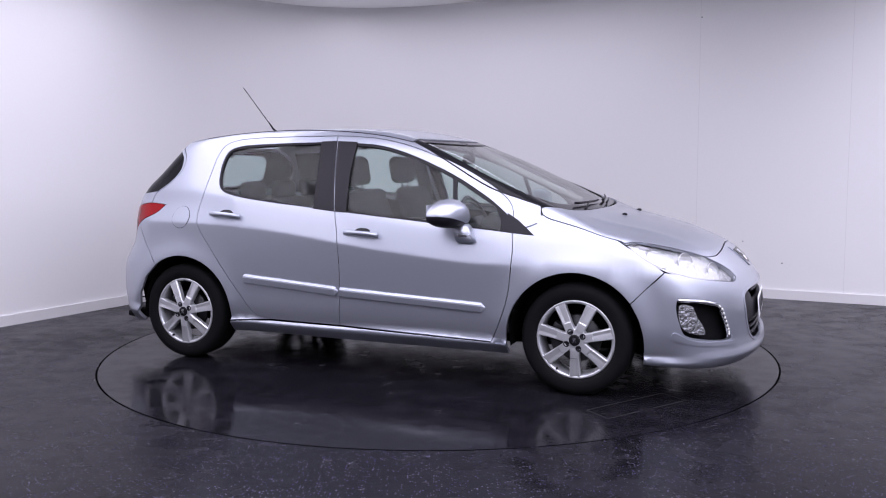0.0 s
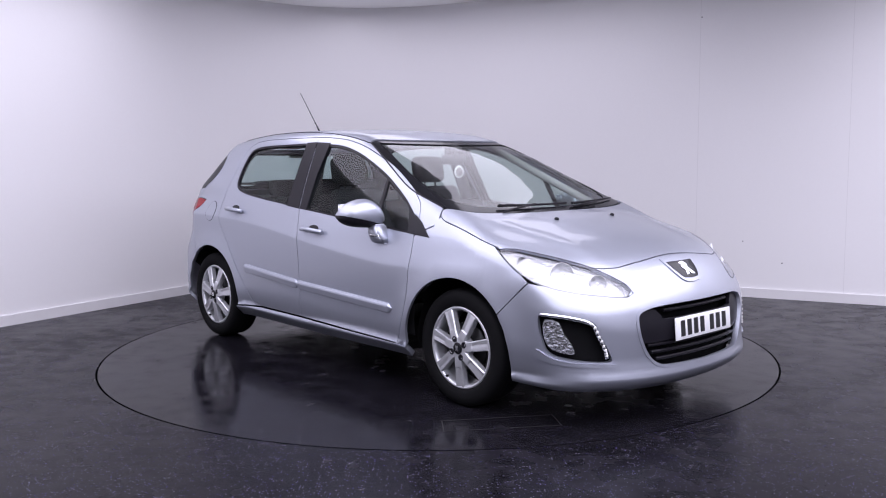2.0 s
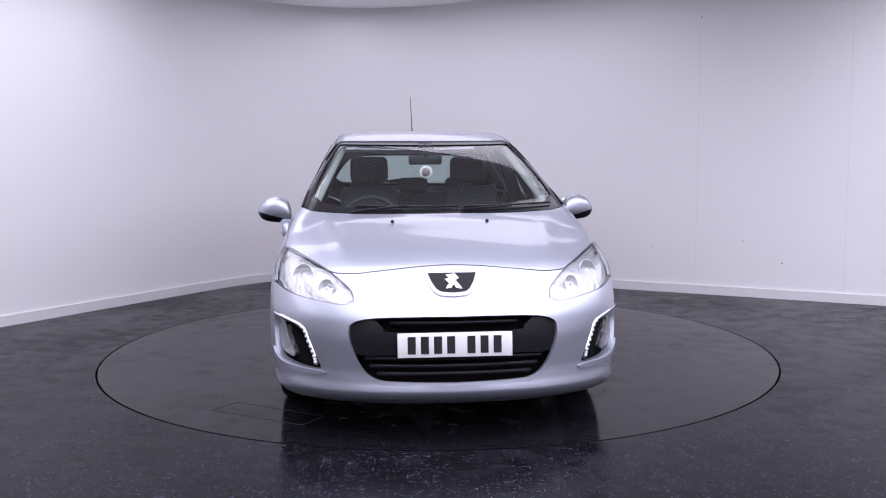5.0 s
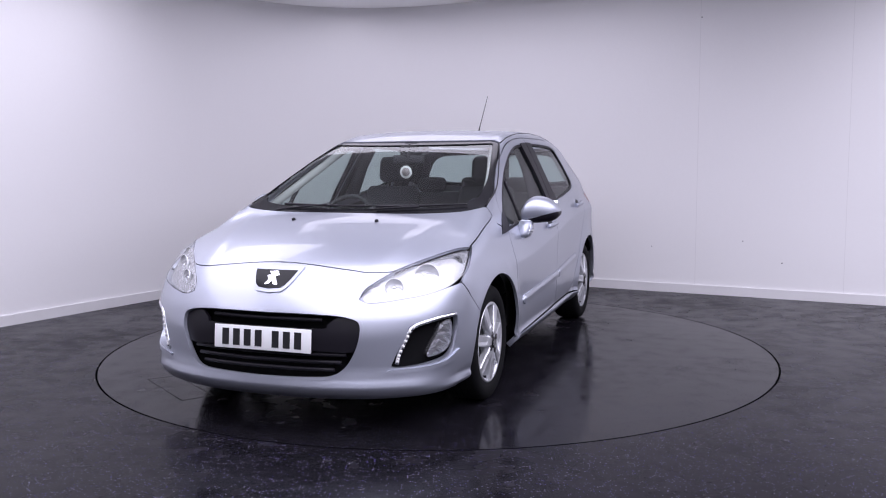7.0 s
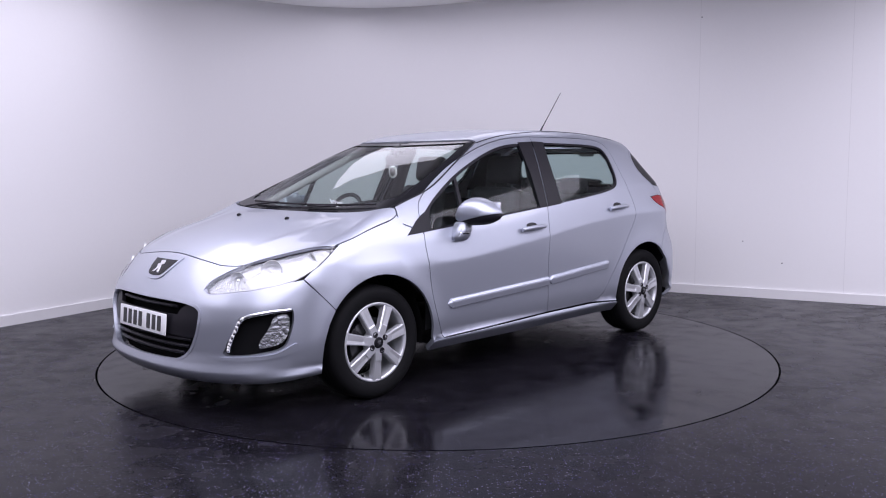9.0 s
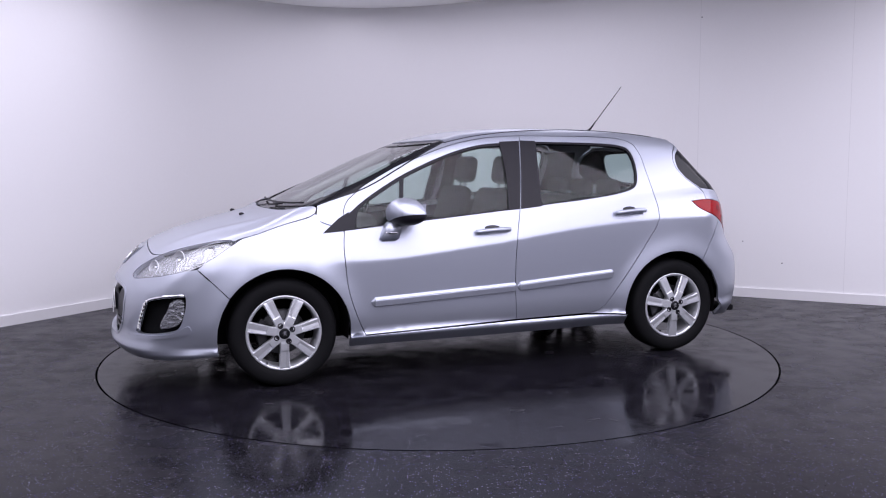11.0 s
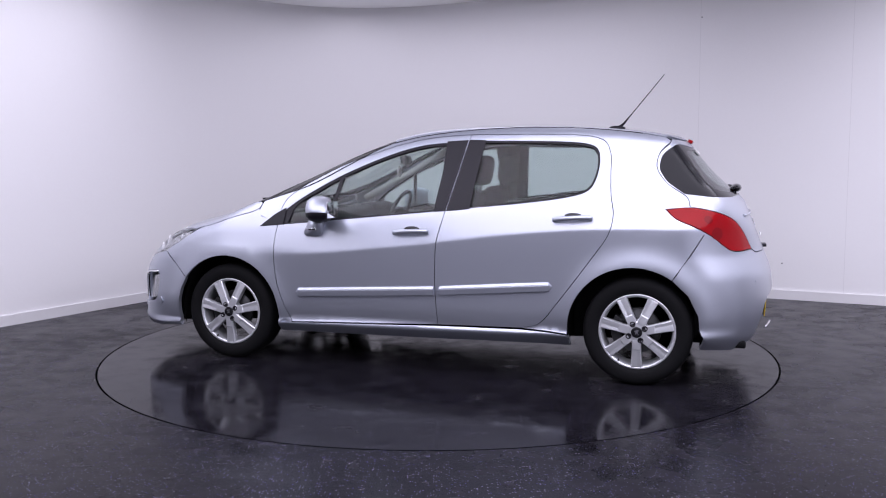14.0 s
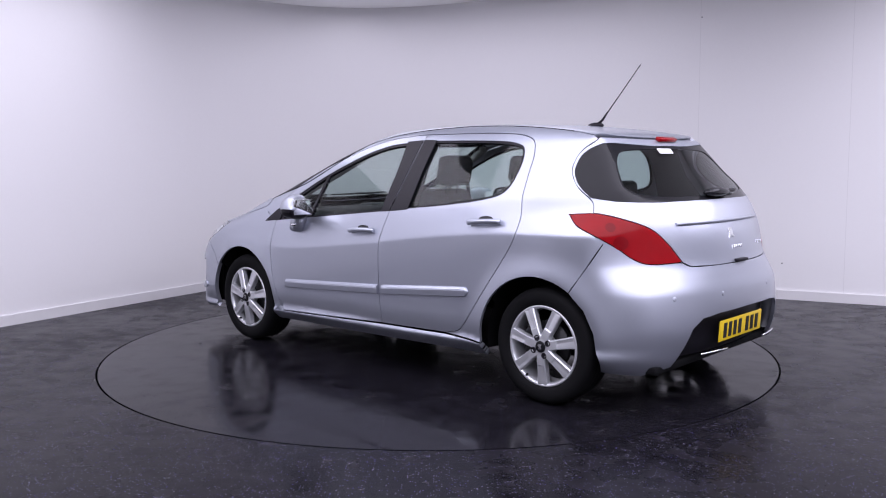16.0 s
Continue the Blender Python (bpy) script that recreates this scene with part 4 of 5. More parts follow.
for s, k in ((1, 0), (-1, 1)):
    m = s < 0
    for name, outl, owner in (("moulding", (0.69, 0.462, -0.222, 0.505, True, False), FD[k]), ("moulding", (-0.240, 0.506, -0.928, 0.554, True, True), RD[k])):
        strip_bm = sweep_moulding(outl)
        if m:
            bmesh.ops.scale(strip_bm, vec=(1, -1, 1), verts=strip_bm.verts)
            bmesh.ops.reverse_faces(strip_bm, faces=strip_bm.faces)
        part(name, strip_bm, PAINT, owner, "silver side moulding")
    for line in ([(-0.232, 1.394), (-0.232, 1.2), (-0.205, 0.972), (-0.278, 0.978), (-0.327, 1.2), (-0.367, 1.40)], [(-0.285, 0.978), (-0.335, 1.2), (-0.375, 1.402), (-0.48, 1.399), (-0.452, 1.2), (-0.43, 0.992)]):
        panel("pillar_trim", "side", line, BLACK_TRIM, FD[k] if line[0][0] > -0.25 else RD[k], inset=0, depth=0.006, offset=0.003, step=0.03, mirror=m, label="black middle pillar trim")
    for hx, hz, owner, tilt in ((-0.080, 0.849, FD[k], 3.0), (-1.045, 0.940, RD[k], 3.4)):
        cup = [(hx + 0.062 * math.cos(a), hz + 0.008 + 0.034 * math.sin(a)) for a in (2 * math.pi * i / 28 for i in range(28))]
        panel("handle_cup", "side", cup, PAINT, owner, inset=0, depth=0.004, offset=-0.010 + 0.012, step=0.012, mirror=m, label="recessed grip cup")
        base_p = lift("side", [hx], [hz])[0]
        nrm = body_normal(base_p[None])[0]
        bar = []
        for i in range(13):
            q = i / 12 - 0.5
            px_, pz_ = hx + 0.218 * q, hz - 0.218 * q * math.tan(radians(tilt))
            sp = lift("side", [px_], [pz_])[0]
            bar.append(Vector(sp) + Vector(nrm) * (0.034 - 0.055 * abs(q) ** 2.6 * 2.2))
        bm = tube(bar, 0.014, 12)
        if m:
            bmesh.ops.scale(bm, vec=(1, -1, 1), verts=bm.verts)
            bmesh.ops.reverse_faces(bm, faces=bm.faces)
        part("door_handle", bm, PAINT, owner, "silver pull handle")
        # dark oval laid on the cup: the shade behind the grip, as colour
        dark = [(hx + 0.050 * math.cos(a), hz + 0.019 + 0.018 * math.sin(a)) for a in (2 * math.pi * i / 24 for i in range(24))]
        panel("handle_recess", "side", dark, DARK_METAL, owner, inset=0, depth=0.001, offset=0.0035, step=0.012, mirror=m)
        if hx > -0.5:
            part("lock", ball((0.007, 0.004, 0.007), (hx - 0.088, s * (bar[-1].y + 0.010), hz + 0.0045), 12), DARK_METAL, owner)

    def flip(bm):
        if m:
            bmesh.ops.scale(bm, vec=(1, -1, 1), verts=bm.verts)
            bmesh.ops.reverse_faces(bm, faces=bm.faces)
        return bm

    # mirror: foot, silver shell, black underside, glass
    def shell(upper):
        """The mirror's housing, swept outwards from the door; its part above or below the paint line."""
        bm, rows, nu = bmesh.new(), [], 32
        table = curve([(0.845, 0.930, 0.985, 0.515, 0.585), (0.865, 0.914, 1.032, 0.450, 0.590), (0.905, 0.906, 1.062, 0.412, 0.586), (0.950, 0.907, 1.063, 0.400, 0.576), (1.000, 0.914, 1.044, 0.396, 0.556), (1.032, 0.929, 1.014, 0.396, 0.530), (1.052, 0.952, 0.985, 0.402, 0.485)], 3)
        for y, lo, hi, x0, x1 in table:
            row = []
            for i in range(nu):
                ca, sa = math.cos(2 * math.pi * i / nu), math.sin(2 * math.pi * i / nu)
                row.append(bm.verts.new(((x0 + x1) / 2 + (x1 - x0) / 2 * math.copysign(abs(ca) ** 0.8, ca), y, (lo + hi) / 2 + (hi - lo) / 2 * math.copysign(abs(sa) ** 0.8, sa))))
            rows.append(row)
        for a, b in zip(rows, rows[1:]):
            for i in range(nu):
                bm.faces.new((a[i], a[(i + 1) % nu], b[(i + 1) % nu], b[i])).smooth = True
        bm.faces.new(rows[0][::-1])
        bm.faces.new(rows[-1]).smooth = True
        bmesh.ops.recalc_face_normals(bm, faces=bm.faces)
        cut = Vector((0, -0.26, 1)).normalized()
        bmesh.ops.bisect_plane(bm, geom=bm.verts[:] + bm.edges[:] + bm.faces[:], plane_co=(0.5, 0.85, 0.922), plane_no=cut, clear_inner=upper, clear_outer=not upper)
        if not upper:
            bmesh.ops.translate(bm, vec=(0, -0.002, -0.002), verts=bm.verts)
        return bm

    part("door_mirror", flip(shell(True)), PAINT, FD[k], "silver door mirror with a black underside")
    part("mirror_underside", flip(shell(False)), BLACK_TRIM, FD[k], "black mirror underside")
    foot = bmesh.new()
    rows = []
    for z, y0, y1, x0, x1 in ((0.817, 0.842, 0.884, 0.512, 0.634), (0.845, 0.835, 0.902, 0.508, 0.626), (0.880, 0.830, 0.910, 0.502, 0.606), (0.925, 0.836, 0.908, 0.500, 0.588)):
        rows.append([foot.verts.new(c) for c in ((x0, y0, z), (x1, y0, z), (x1 - 0.01, y1, z), (x0 + 0.006, y1, z))])
    for a, b in zip(rows, rows[1:]):
        for i in range(4):
            foot.faces.new((a[i], a[(i + 1) % 4], b[(i + 1) % 4], b[i])).smooth = True
    foot.faces.new(rows[0])
    foot.faces.new(rows[-1][::-1])
    bmesh.ops.recalc_face_normals(foot, faces=foot.faces)
    bmesh.ops.bevel(foot, geom=[e for e in foot.edges if e.calc_face_angle(0) > 0.5], offset=0.008, segments=3, affect="EDGES")
    part("mirror_foot", flip(foot), PAINT, FD[k], "silver mirror foot")
    part("mirror_repeater", flip(box_bm(0.070, 0.006, 0.015, (0.566, 0.9045, 0.862), 0.003, pose(0, 0, 0, -8, 0, -6))), CHROME, FD[k], "clear side repeater lamp")
    part("mirror_glass", flip(box_bm(0.004, 0.150, 0.098, (0.398, 0.952, 0.985), 0.0015)), CHROME, FD[k], "mirror glass")

# headlights: bulbs and bowls behind the covers
for s in (1, -1):
    for name, x, y, z, r, mat in (("main_bowl", 1.722, 0.684, 0.722, 0.058, BOWL), ("inner_bowl", 1.85, 0.570, 0.680, 0.042, BOWL), ("turn_bulb", 1.550, 0.775, 0.775, 0.028, AMBER)):
        d = Vector((0.82, 0.50, 0.22)).normalized()
        bowl = lathe([(r, 0.010), (r * 1.04, 0.008), (r * 0.98, 0.002), (r * 0.8, -0.007), (r * 0.45, -0.014), (0.0, -0.016)], 28)
        turn = Vector((0, 1, 0)).rotation_difference(d).to_matrix().to_4x4()
        bmesh.ops.transform(bowl, matrix=Matrix.Translation(Vector((x, y, z)) + d * 0.016) @ turn, verts=bowl.verts)
        lamp_bulb = ball((r * 0.33,) * 3, Vector((x, y, z)) + d * 0.006, 14)
        if s < 0:
            for b in (bowl, lamp_bulb):
                bmesh.ops.scale(b, vec=(1, -1, 1), verts=b.verts)
                bmesh.ops.reverse_faces(b, faces=b.faces)
        holder = part(name, bowl, REFLECTOR if mat is AMBER else mat, car, "chromed lamp bowl")
        part("bulb", lamp_bulb, mat if mat is AMBER else CHROME, holder)
    rim_line = np.vstack([curve(HEAD_TOP, 6), curve(HEAD_LOW, 6)[1:]])
    rim_line = lift("lamp", *flat("lamp", rim_line).T)
    rim_line[:, 1] *= s
    part("headlight_seal", tube([tuple(p) for p in rim_line], 0.0012, 6), BLACK_TRIM, car)

# grille: backing, slats, plate
part("grille_back", merge(box_bm(0.02, 0.92, 0.34, (1.950, 0, 0.415))), LINER, bumper, "black grille backing")
for z, wide in ((0.315, 0.36), (0.350, 0.395), (0.385, 0.42), (0.545, 0.30), (0.575, 0.30)):
    pts = [lift("front", [a], [z])[0] * 1.0 for a in np.linspace(-1, 1, 13) * math.atan2(wide, 1.2)]
    part("slat", tube([(p[0] - 0.030, p[1], p[2]) for p in pts], 0.009, 8), BLACK_TRIM, bumper, "black grille slat")
mid_bar = whole(fl("front", [(2.1, 0.0, 0.512), (2.1, 0.30, 0.512), (2.09, 0.33, 0.53), (2.05, 0.37, 0.566), (2.03, 0.43, 0.565), (2.02, 0.475, 0.53), (2.03, 0.478, 0.47), (2.06, 0.45, 0.40), (2.09, 0.30, 0.400), (2.1, 0.0, 0.400)], 3), 0)
panel("grille_bar", "front", mid_bar, BLACK_TRIM, bumper, inset=0.002, depth=0.02, offset=-0.016, step=0.03, label="gloss black grille bar")
panel("grille_rim", "front", whole(grille_half, 0), PAINT, bumper, holes=[shrink(GRILLE * [1.1, 1], 0.010) / [1.1, 1]], inset=-0.004, depth=0.02, offset=0.003, step=0.02, label="bright grille rim")


def plate(name, x, z, lean, back, mat, w=0.52, h=0.111):
    """A number plate; its characters are plain bars."""
    turn = pose(x, 0, z, 0, lean, 180 if back else 0)
    ob = part(name, box_bm(0.006, w, h, (0, 0, 0), 0.002), mat, car, "yellow rear number plate" if back else "white front number plate")
    ob.matrix_basis = turn
    y = -0.215
    for i in range(7):
        wide = 0.036
        if i == 4:
            y += 0.032
        bar = part("plate_bar", box_bm(0.003, wide, 0.078, (0.004, y + wide / 2, 0.0), 0.0), INK, ob)
        y += wide + 0.0235
    return ob


plate("front_plate", 2.094, 0.450, -5, False, WHITE_PLATE)

# badge on the nose
EMB = np.array([(-0.108, 0.752), (0.108, 0.752), (0.090, 0.718), (0.070, 0.690), (0.052, 0.678), (0.0, 0.673), (-0.052, 0.678), (-0.070, 0.690), (-0.090, 0.718)])
panel("badge_rim", "front", shrink(EMB * [1.1, 1], -0.016) / [1.1, 1], PAINT, bumper, inset=0, depth=0.008, offset=0.006, step=0.015, label="silver badge rim")
panel("badge", "front", EMB, GLOSS_BLACK, bumper, inset=0, depth=0.003, offset=0.008, step=0.015, label="black badge plate")
LION = np.array([(-0.030, 0.742), (0.012, 0.746), (0.030, 0.730), (0.012, 0.722), (0.030, 0.700), (0.040, 0.686), (0.014, 0.690), (0.006, 0.706), (-0.010, 0.690), (-0.032, 0.688), (-0.016, 0.708), (-0.034, 0.726), (-0.012, 0.728)]) * [0.92, 1]
panel("badge_emblem", "front", LION, CHROME, bumper, inset=0, depth=0.003, offset=0.011, step=0.01, label="chrome emblem")

# fog lamp recesses
for s in (1, -1):
    m = s < 0
    recess = panel("fog_recess", "front", FOG, LINER, bumper, inset=-0.004, depth=0, offset=-0.05, step=0.03, mirror=m, label="black fog lamp recess")
    panel("fog_lamp", "front", fl("front", [(1.80, 0.80, 0.515), (1.74, 0.83, 0.525), (1.735, 0.835, 0.45), (1.775, 0.82, 0.385), (1.87, 0.765, 0.362), (1.87, 0.765, 0.40), (1.83, 0.79, 0.46)], 4, True), REFLECTOR, bumper, inset=0, depth=0.03, offset=-0.022, step=0.02, mirror=m, label="chromed fog lamp")
    panel("fog_lens", "front", fl("front", [(1.80, 0.80, 0.515), (1.74, 0.83, 0.525), (1.735, 0.835, 0.45), (1.775, 0.82, 0.385), (1.87, 0.765, 0.362), (1.87, 0.765, 0.40), (1.83, 0.79, 0.46)], 4, True), CLEAR, bumper, inset=0, depth=0, offset=-0.012, step=0.02, mirror=m)
    strip = curve([(1.725, 0.838, 0.552), (1.83, 0.772, 0.542), (1.915, 0.695, 0.512), (1.945, 0.668, 0.45), (1.968, 0.645, 0.385), (1.975, 0.638, 0.345)], 6)
    strip = lift("front", *flat("front", strip).T)
    nn = body_normal(strip)
    strip = strip - nn * 0.004
    strip[:, 1] *= s
    part("day_light_strip", tube([tuple(p) for p in strip], 0.010, 8), CHROME, bumper, "chrome daytime light strip")
    for q in range(12, 30, 2):
        nv = Vector(nn[q])
        nv.y *= s
        part("day_light", ball((0.008, 0.008, 0.008), Vector(strip[q]) + nv * 0.006, 10), PAPER, bumper)
    lip = fl("front", [(1.70, 0.845, 0.345), (1.79, 0.815, 0.322), (1.88, 0.755, 0.308), (1.995, 0.62, 0.302), (2.0, 0.61, 0.318), (1.88, 0.758, 0.328), (1.79, 0.818, 0.346), (1.71, 0.843, 0.385)], 3, True)
    panel("fog_lip", "front", lip, PAINT, bumper, inset=0, depth=0.012, offset=0.009, step=0.02, mirror=m)

# wipers, washer jets, aerial
def on_screen(x, y, up):
    z = float(top_height(np.array([x]), np.array([abs(y)]))[0])
    return (x, y, z + up)


for y0, y1 in ((-0.45, 0.12), (0.15, 0.66)):
    pts = [on_screen(1.125 - 0.10 * ((y0 + (y1 - y0) * t) / 0.75) ** 2 - 0.02 * t, y0 + (y1 - y0) * t, 0.006 + 0.006 * (1 - t)) for t in (i / 8 for i in range(9))]
    w = part("wiper", tube(pts, 0.008, 6, 0.005), BLACK_TRIM, car, "black windscreen wiper")
    part("wiper_arm", tube([on_screen(1.15, y0 - 0.02, 0.006), on_screen(1.135, y0 + 0.12, 0.014), on_screen(1.11, (y0 + y1) / 2, 0.014)], 0.006, 6), BLACK_TRIM, w)
for y in (-0.252, 0.252):
    part("washer_jet", ball((0.016, 0.010, 0.010), on_screen(1.338, y, 0.004), 12), BLACK_TRIM, car, "black washer jet")
az = float(top_height(np.array([-1.19]), np.array([0.0]))[0])
aerial = part("aerial", ball((0.055, 0.018, 0.018), (-1.19, 0, az + 0.004), 16), BLACK_TRIM, car, "black roof aerial leaning back")
part("aerial_base", tube([(-1.20, 0, az + 0.008), (-1.235, 0, az + 0.035), (-1.27, 0, az + 0.08)], 0.010, 8, 0.0045), BLACK_TRIM, aerial)
part("aerial_rod", tube([(-1.265, 0, az + 0.072), (-1.482, 0, az + 0.338)], 0.0035, 8, 0.0025), DARK_METAL, aerial)

# roof gutters
for s in (1, -1):
    g = on_top(gutter[:5], 6)
    part("roof_strip", tube([(x, s * y, z - 0.001) for x, y, z in g], 0.0035, 6), BLACK_TRIM, car, "black roof joint strip")
    g = on_top(screen_side, 6)
    part("screen_strip", tube([(x, s * y, z - 0.003) for x, y, z in g], 0.005, 6), BLACK_TRIM, car, "black windscreen seal")

# rear: brake light, spoiler, wiper, strip, badge, plate, sensors, fuel flap
part("high_brake_light", box_bm(0.03, 0.20, 0.022, (-1.652, 0, 1.388), 0.006, pose(0, 0, 0, 0, -25, 0)), RED_LENS, gate, "red high-level brake light")
rw = [lift("rear", [a], [1.115 - 0.015 * math.cos(a * 2)])[0] for a in np.linspace(-0.36, 0.02, 9)]
rwip = part("rear_wiper", tube([(p[0] - 0.018, p[1], p[2]) for p in rw], 0.009, 8, 0.012), BLACK_TRIM, gate, "black rear wiper")
part("wiper_boss", ball((0.032, 0.15, 0.026), (-1.935, -0.05, 1.098), 20), GLOSS_BLACK, gate, "black wiper boss")
st = [lift("rear", [a], [0.952])[0] for a in np.linspace(-0.42, 0.42, 17)]
part("gate_strip", tube([(p[0] - 0.004, p[1], p[2]) for p in st], 0.009, 8), PAINT, gate, "silver tailgate strip")
panel("gate_emblem", "rear", (LION - [0, 0.715]) * 0.85 + [0, 0.885], CHROME, gate, inset=0, depth=0.004, offset=0.005, step=0.01, label="chrome emblem")
for i in range(5):
    part("badge_bar", box_bm(0.004, 0.016, 0.016, (-2.082, 0.055 - i * 0.026, 0.818), 0.002), CHROME, gate)
for i in range(3):
    part("model_bar", box_bm(0.004, 0.020, 0.022, (-2.045, -0.33 - i * 0.028, 0.815), 0.002, pose(0, 0, 0, 0, 0, 14)), CHROME, gate)
part("gate_latch", box_bm(0.03, 0.12, 0.016, (-2.105, 0, 0.745), 0.004), BLACK_TRIM, gate)
plate("rear_plate", -2.112, 0.392, 4, True, YELLOW_PLATE)
for y in (-0.588, -0.27, 0.27, 0.588):
    p = lift("rear", flat("rear", [(-2.0 if abs(y) > 0.4 else -2.11, y, 0.595)])[:, 0], [0.595])[0]
    n_ = Vector(body_normal(p[None])[0])
    sensor = lathe([(0.0, 0.0008), (0.010, 0.0008), (0.0115, 0.0), (0.012, -0.002)], 16)
    bmesh.ops.transform(sensor, matrix=Matrix.Translation(Vector(p) + n_ * 0.001) @ Vector((0, 1, 0)).rotation_difference(n_).to_matrix().to_4x4(), verts=sensor.verts)
    part("parking_sensor", sensor, PAINT, car, "round silver parking sensor")
for s in (1, -1):
    refl = [lift("rear", [a], [0.335])[0] for a in np.linspace(0.18, 0.36, 6)]
    part("chrome_strip", tube([(p[0] - 0.006, s * p[1], p[2] - 0.03) for p in refl], 0.006, 6), CHROME, valance, "chrome strip")
flap = [(-1.394 + 0.066 * math.cos(a), 0.925 + 0.068 * math.sin(a)) for a in (2 * math.pi * i / 36 for i in range(36))]
fuel = panel("fuel_flap", "side", flap, PAINT, car, inset=0, depth=0.002, offset=0.0025, step=0.02, mirror=True, label="round silver fuel flap")
ringp = lift("side", *np.array(flap + flap[:1]).T)
part("fuel_flap_gap", tube([(p[0], -p[1], p[2]) for p in ringp], 0.0028, 6), LINER, fuel)
# inside: seats, dashboard, wheel, mirror
def seat_back(x, y, w, h, z0, lean, deep=0.12):
    bm = box_bm(deep, w, h, (0, 0, h / 2), 0.05, None, 4)
    for v in bm.verts:
        v.co.y *= 1 - 0.22 * max(0, v.co.z / h)
    bmesh.ops.transform(bm, matrix=pose(x, y, z0, 0, lean, 0), verts=bm.verts)
    return bm


for y in (0.36, -0.36):
    seat = part("front_seat", box_bm(0.52, 0.50, 0.16, (0.12, y, 0.47), 0.05, None, 4), CLOTH, car, "dark cloth front seat")
    part("backrest", seat_back(-0.14, y, 0.50, 0.62, 0.50, -17), CLOTH, seat)
    part("headrest", box_bm(0.10, 0.27, 0.19, (-0.385, y, 1.215), 0.045, pose(0, 0, 0, 0, -10, 0), 4), CLOTH, seat)
    for dy in (-0.05, 0.05):
        part("headrest_post", tube([(-0.35, y + dy, 1.05), (-0.375, y + dy, 1.17)], 0.007, 6), DARK_METAL, seat)
bench = part("rear_bench", box_bm(0.48, 1.24, 0.16, (-0.72, 0, 0.50), 0.05, None, 4), CLOTH, car, "dark cloth rear bench")
part("backrest", seat_back(-0.98, 0, 1.22, 0.52, 0.52, -16, 0.14), CLOTH, bench)
for y in (0.38, 0.0, -0.38):
    part("headrest", box_bm(0.09, 0.24, 0.12, (-1.16, y, 1.085), 0.04, None, 4), CLOTH, bench)
part("parcel_shelf", box_bm(0.42, 1.10, 0.03, (-1.42, 0, 1.0), 0.01), DASH, car, "black parcel shelf")
dash = part("dashboard", merge(box_bm(0.50, 1.36, 0.20, (0.82, 0, 0.84), 0.06, pose(0, 0, 0, 0, 6, 0), 4), box_bm(0.30, 1.15, 0.03, (1.02, 0, 0.925), 0.012, pose(0, 0, 0, 0, 5, 0)), box_bm(0.16, 0.36, 0.05, (0.66, -0.36, 0.945), 0.022, None, 4)), DASH, car, "dark grey dashboard")
part("screen_hood", box_bm(0.14, 0.22, 0.04, (0.72, 0.0, 0.95), 0.018, None, 4), DASH, dash)
part("centre_console", box_bm(0.75, 0.22, 0.26, (0.32, 0, 0.45), 0.03), DASH, car, "dark centre console")
pts = [(0, 0.180 * math.cos(2 * math.pi * i / 36), 0.180 * math.sin(2 * math.pi * i / 36)) for i in range(37)]
steer = part("steering_wheel", tube(pts, 0.014, 10), DASH, car, "dark steering wheel")
steer.matrix_basis = pose(0.46, -0.36, 0.885, 0, -24, 0)
part("wheel_boss", merge(box_bm(0.05, 0.14, 0.11, (0.012, 0, -0.005), 0.02), box_bm(0.02, 0.34, 0.035, (0.006, 0, 0.0), 0.008), box_bm(0.02, 0.05, 0.18, (0.006, 0, -0.08), 0.008)), DASH, steer)
for s in (1, -1):
    trim_in = np.array([(0.80, 0.30), (0.80, 0.865), (0.3, 0.912), (-0.3, 0.965), (-0.9, 1.03), (-1.1, 1.06), (-1.05, 0.60), (-0.8, 0.30)])
    panel("door_lining", "side", trim_in, DASH, car, inset=0, depth=0, offset=-0.075, step=0.06, mirror=s < 0, label="dark door lining")
    part("grab_trim", tube([(-0.33, s * 0.71, 1.0), (-0.36, s * 0.63, 1.25), (-0.38, s * 0.57, 1.37)], 0.045, 8), DASH, car, "dark middle pillar lining")
    part("pillar_lining", tube([(0.86, s * 0.70, 0.99), (0.45, s * 0.615, 1.19), (0.12, s * 0.535, 1.36)], 0.026, 8), HEADLINING, car, "grey front pillar lining")
    rq = np.array([(-1.19, 1.05), (-1.21, 1.30), (-1.15, 1.37), (-1.42, 1.37), (-1.44, 1.20), (-1.52, 1.05)])
    panel("rear_pillar_lining", "side", rq, DASH, car, inset=0, depth=0, offset=-0.05, step=0.05, mirror=s < 0, label="dark rear pillar lining")
lin = whole(np.vstack([[(0.10, 0.0), (0.08, 0.3), (0.03, 0.52)], [(-0.5, 0.53), (-1.2, 0.52), (-1.45, 0.50)], [(-1.50, 0.3), (-1.52, 0.0)]]), 1)
panel("headlining", "top", lin, HEADLINING, car, inset=0, depth=0, offset=-0.035, step=0.08, label="pale grey headlining")
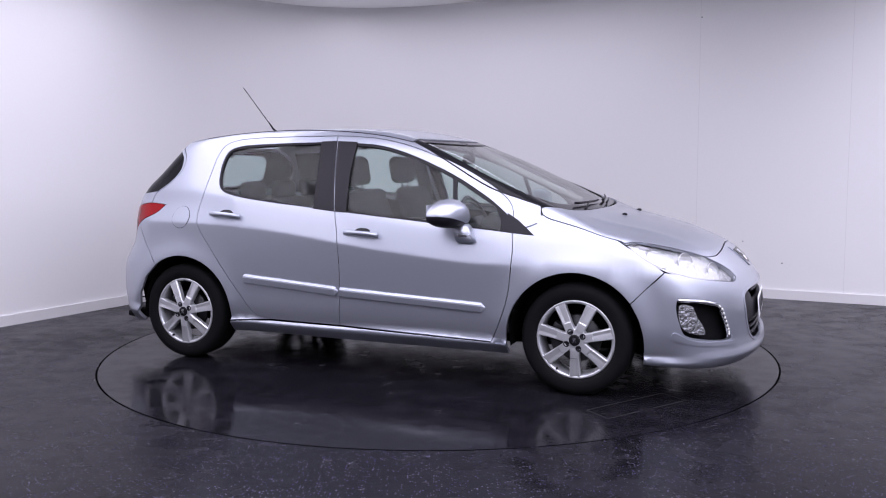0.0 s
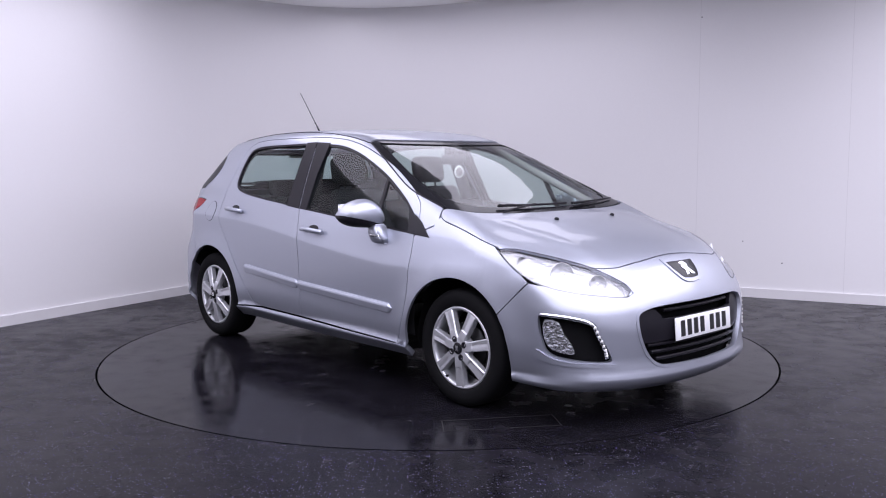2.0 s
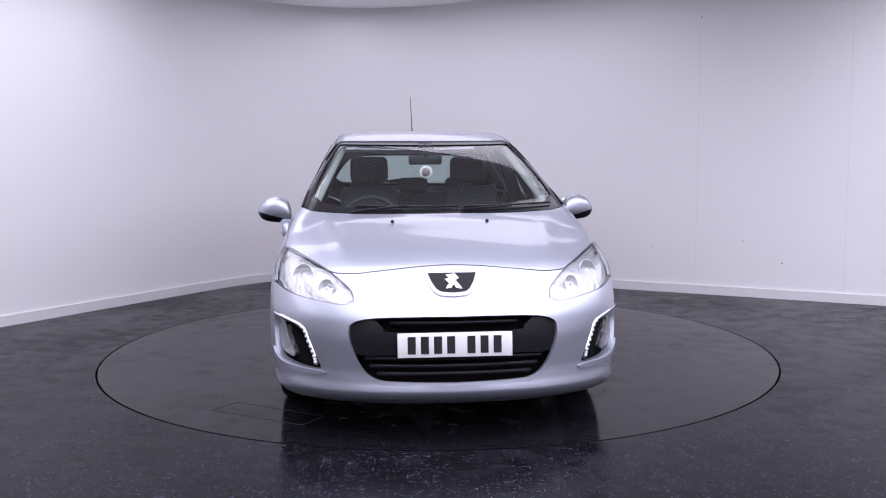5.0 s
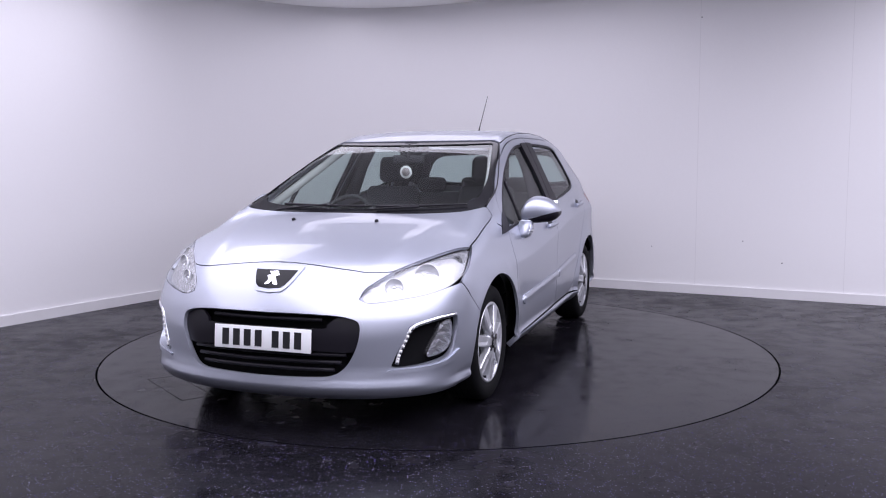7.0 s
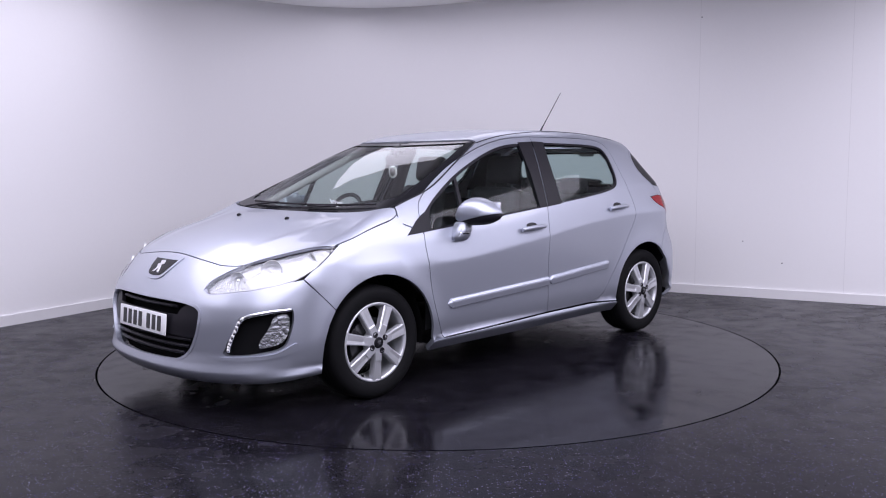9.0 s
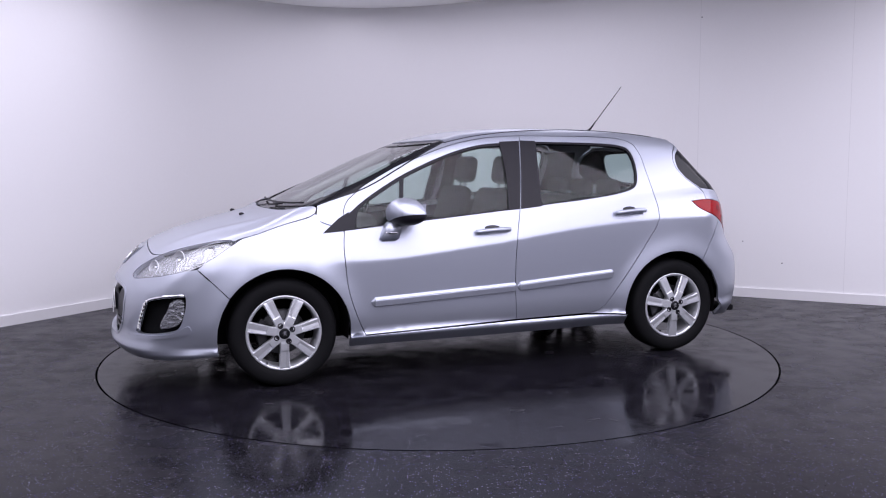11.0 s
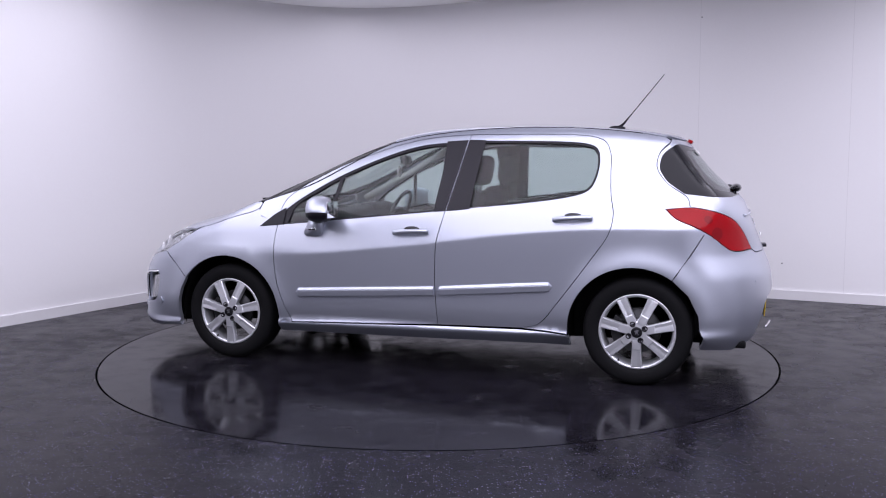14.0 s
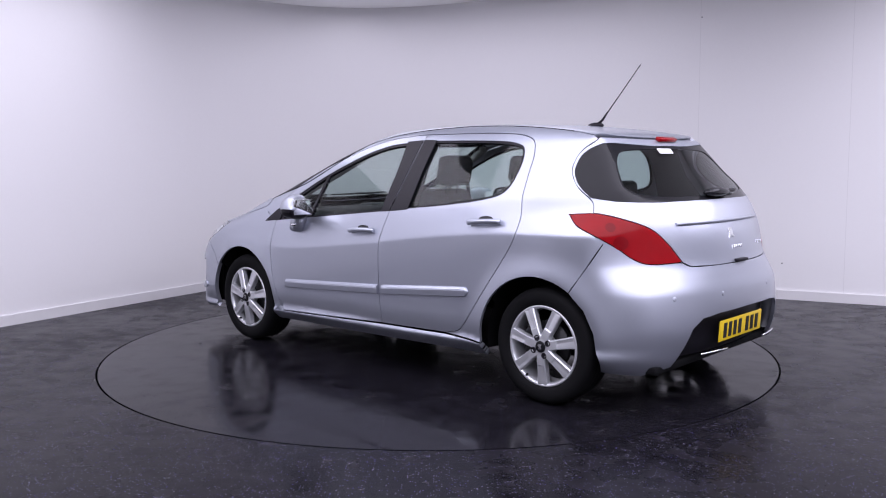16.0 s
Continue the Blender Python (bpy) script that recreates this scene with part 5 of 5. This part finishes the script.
inner_mirror = part("inner_mirror", box_bm(0.035, 0.22, 0.065, (0.265, 0.0, 1.285), 0.016, pose(0, 0, 0, 0, 12, 6)), DASH, car, "dark interior mirror with a hanging tag")
part("mirror_stalk", tube([(0.28, 0, 1.30), (0.285, 0, 1.345), (0.24, 0, 1.375)], 0.016, 8), DASH, inner_mirror)
part("sensor_box", box_bm(0.10, 0.11, 0.035, (0.245, 0, 1.365), 0.012, pose(0, 0, 0, 0, 24, 0)), DASH, inner_mirror)
tag = lathe([(0.0, 0.003), (0.040, 0.003), (0.042, 0.0), (0.040, -0.003), (0.0, -0.003)], 32)
bmesh.ops.transform(tag, matrix=pose(0.315, 0.0, 1.205, 0, 0, 90), verts=tag.verts)
part("tag", tag, PAPER, inner_mirror, "round white hanging tag")
tagc = lathe([(0.0, 0.0045), (0.028, 0.0045), (0.028, -0.0045), (0.0, -0.0045)], 28)
bmesh.ops.transform(tagc, matrix=pose(0.315, 0.0, 1.205, 0, 0, 90), verts=tagc.verts)
part("tag_centre", tagc, material("tag_print", (0.35, 0.30, 0.30), 0.5, grain=0.5, scale=60), inner_mirror)
part("tag_cord", tube([(0.30, 0, 1.26), (0.315, 0, 1.245)], 0.002, 6), BLACK_TRIM, inner_mirror)
sp_ = lift("rear", [0.06], [1.325])[0]
part("window_sticker", box_bm(0.003, 0.15, 0.035, (sp_[0] - 0.004, 0.10, 1.322), 0.0, pose(0, 0, 0, 0, 40, 0)), PAPER, gate, "small white window sticker")


def motions():
    """The turntable goes round and carries the car."""
    times = [0, 2, 4, 6.5, 8, 9.5, 12, 14, 16]
    turns = [-22.43, -47.32, -72.46, -104.16, -123.12, -141.91, -173.01, -197.85, -222.79]
    steps = [i * 0.5 for i in range(33)]
    angle = [float(np.interp(t, times, turns)) for t in steps]
    walk(turntable, [(t, pose(0, 0, 0, 0, 0, a)) for t, a in zip(steps, angle)])
    walk(car, [(t, pose(0, 0, 0, 0, 0, a) @ pose(0, -0.103, 0.001)) for t, a in zip(steps, angle)])


motions()
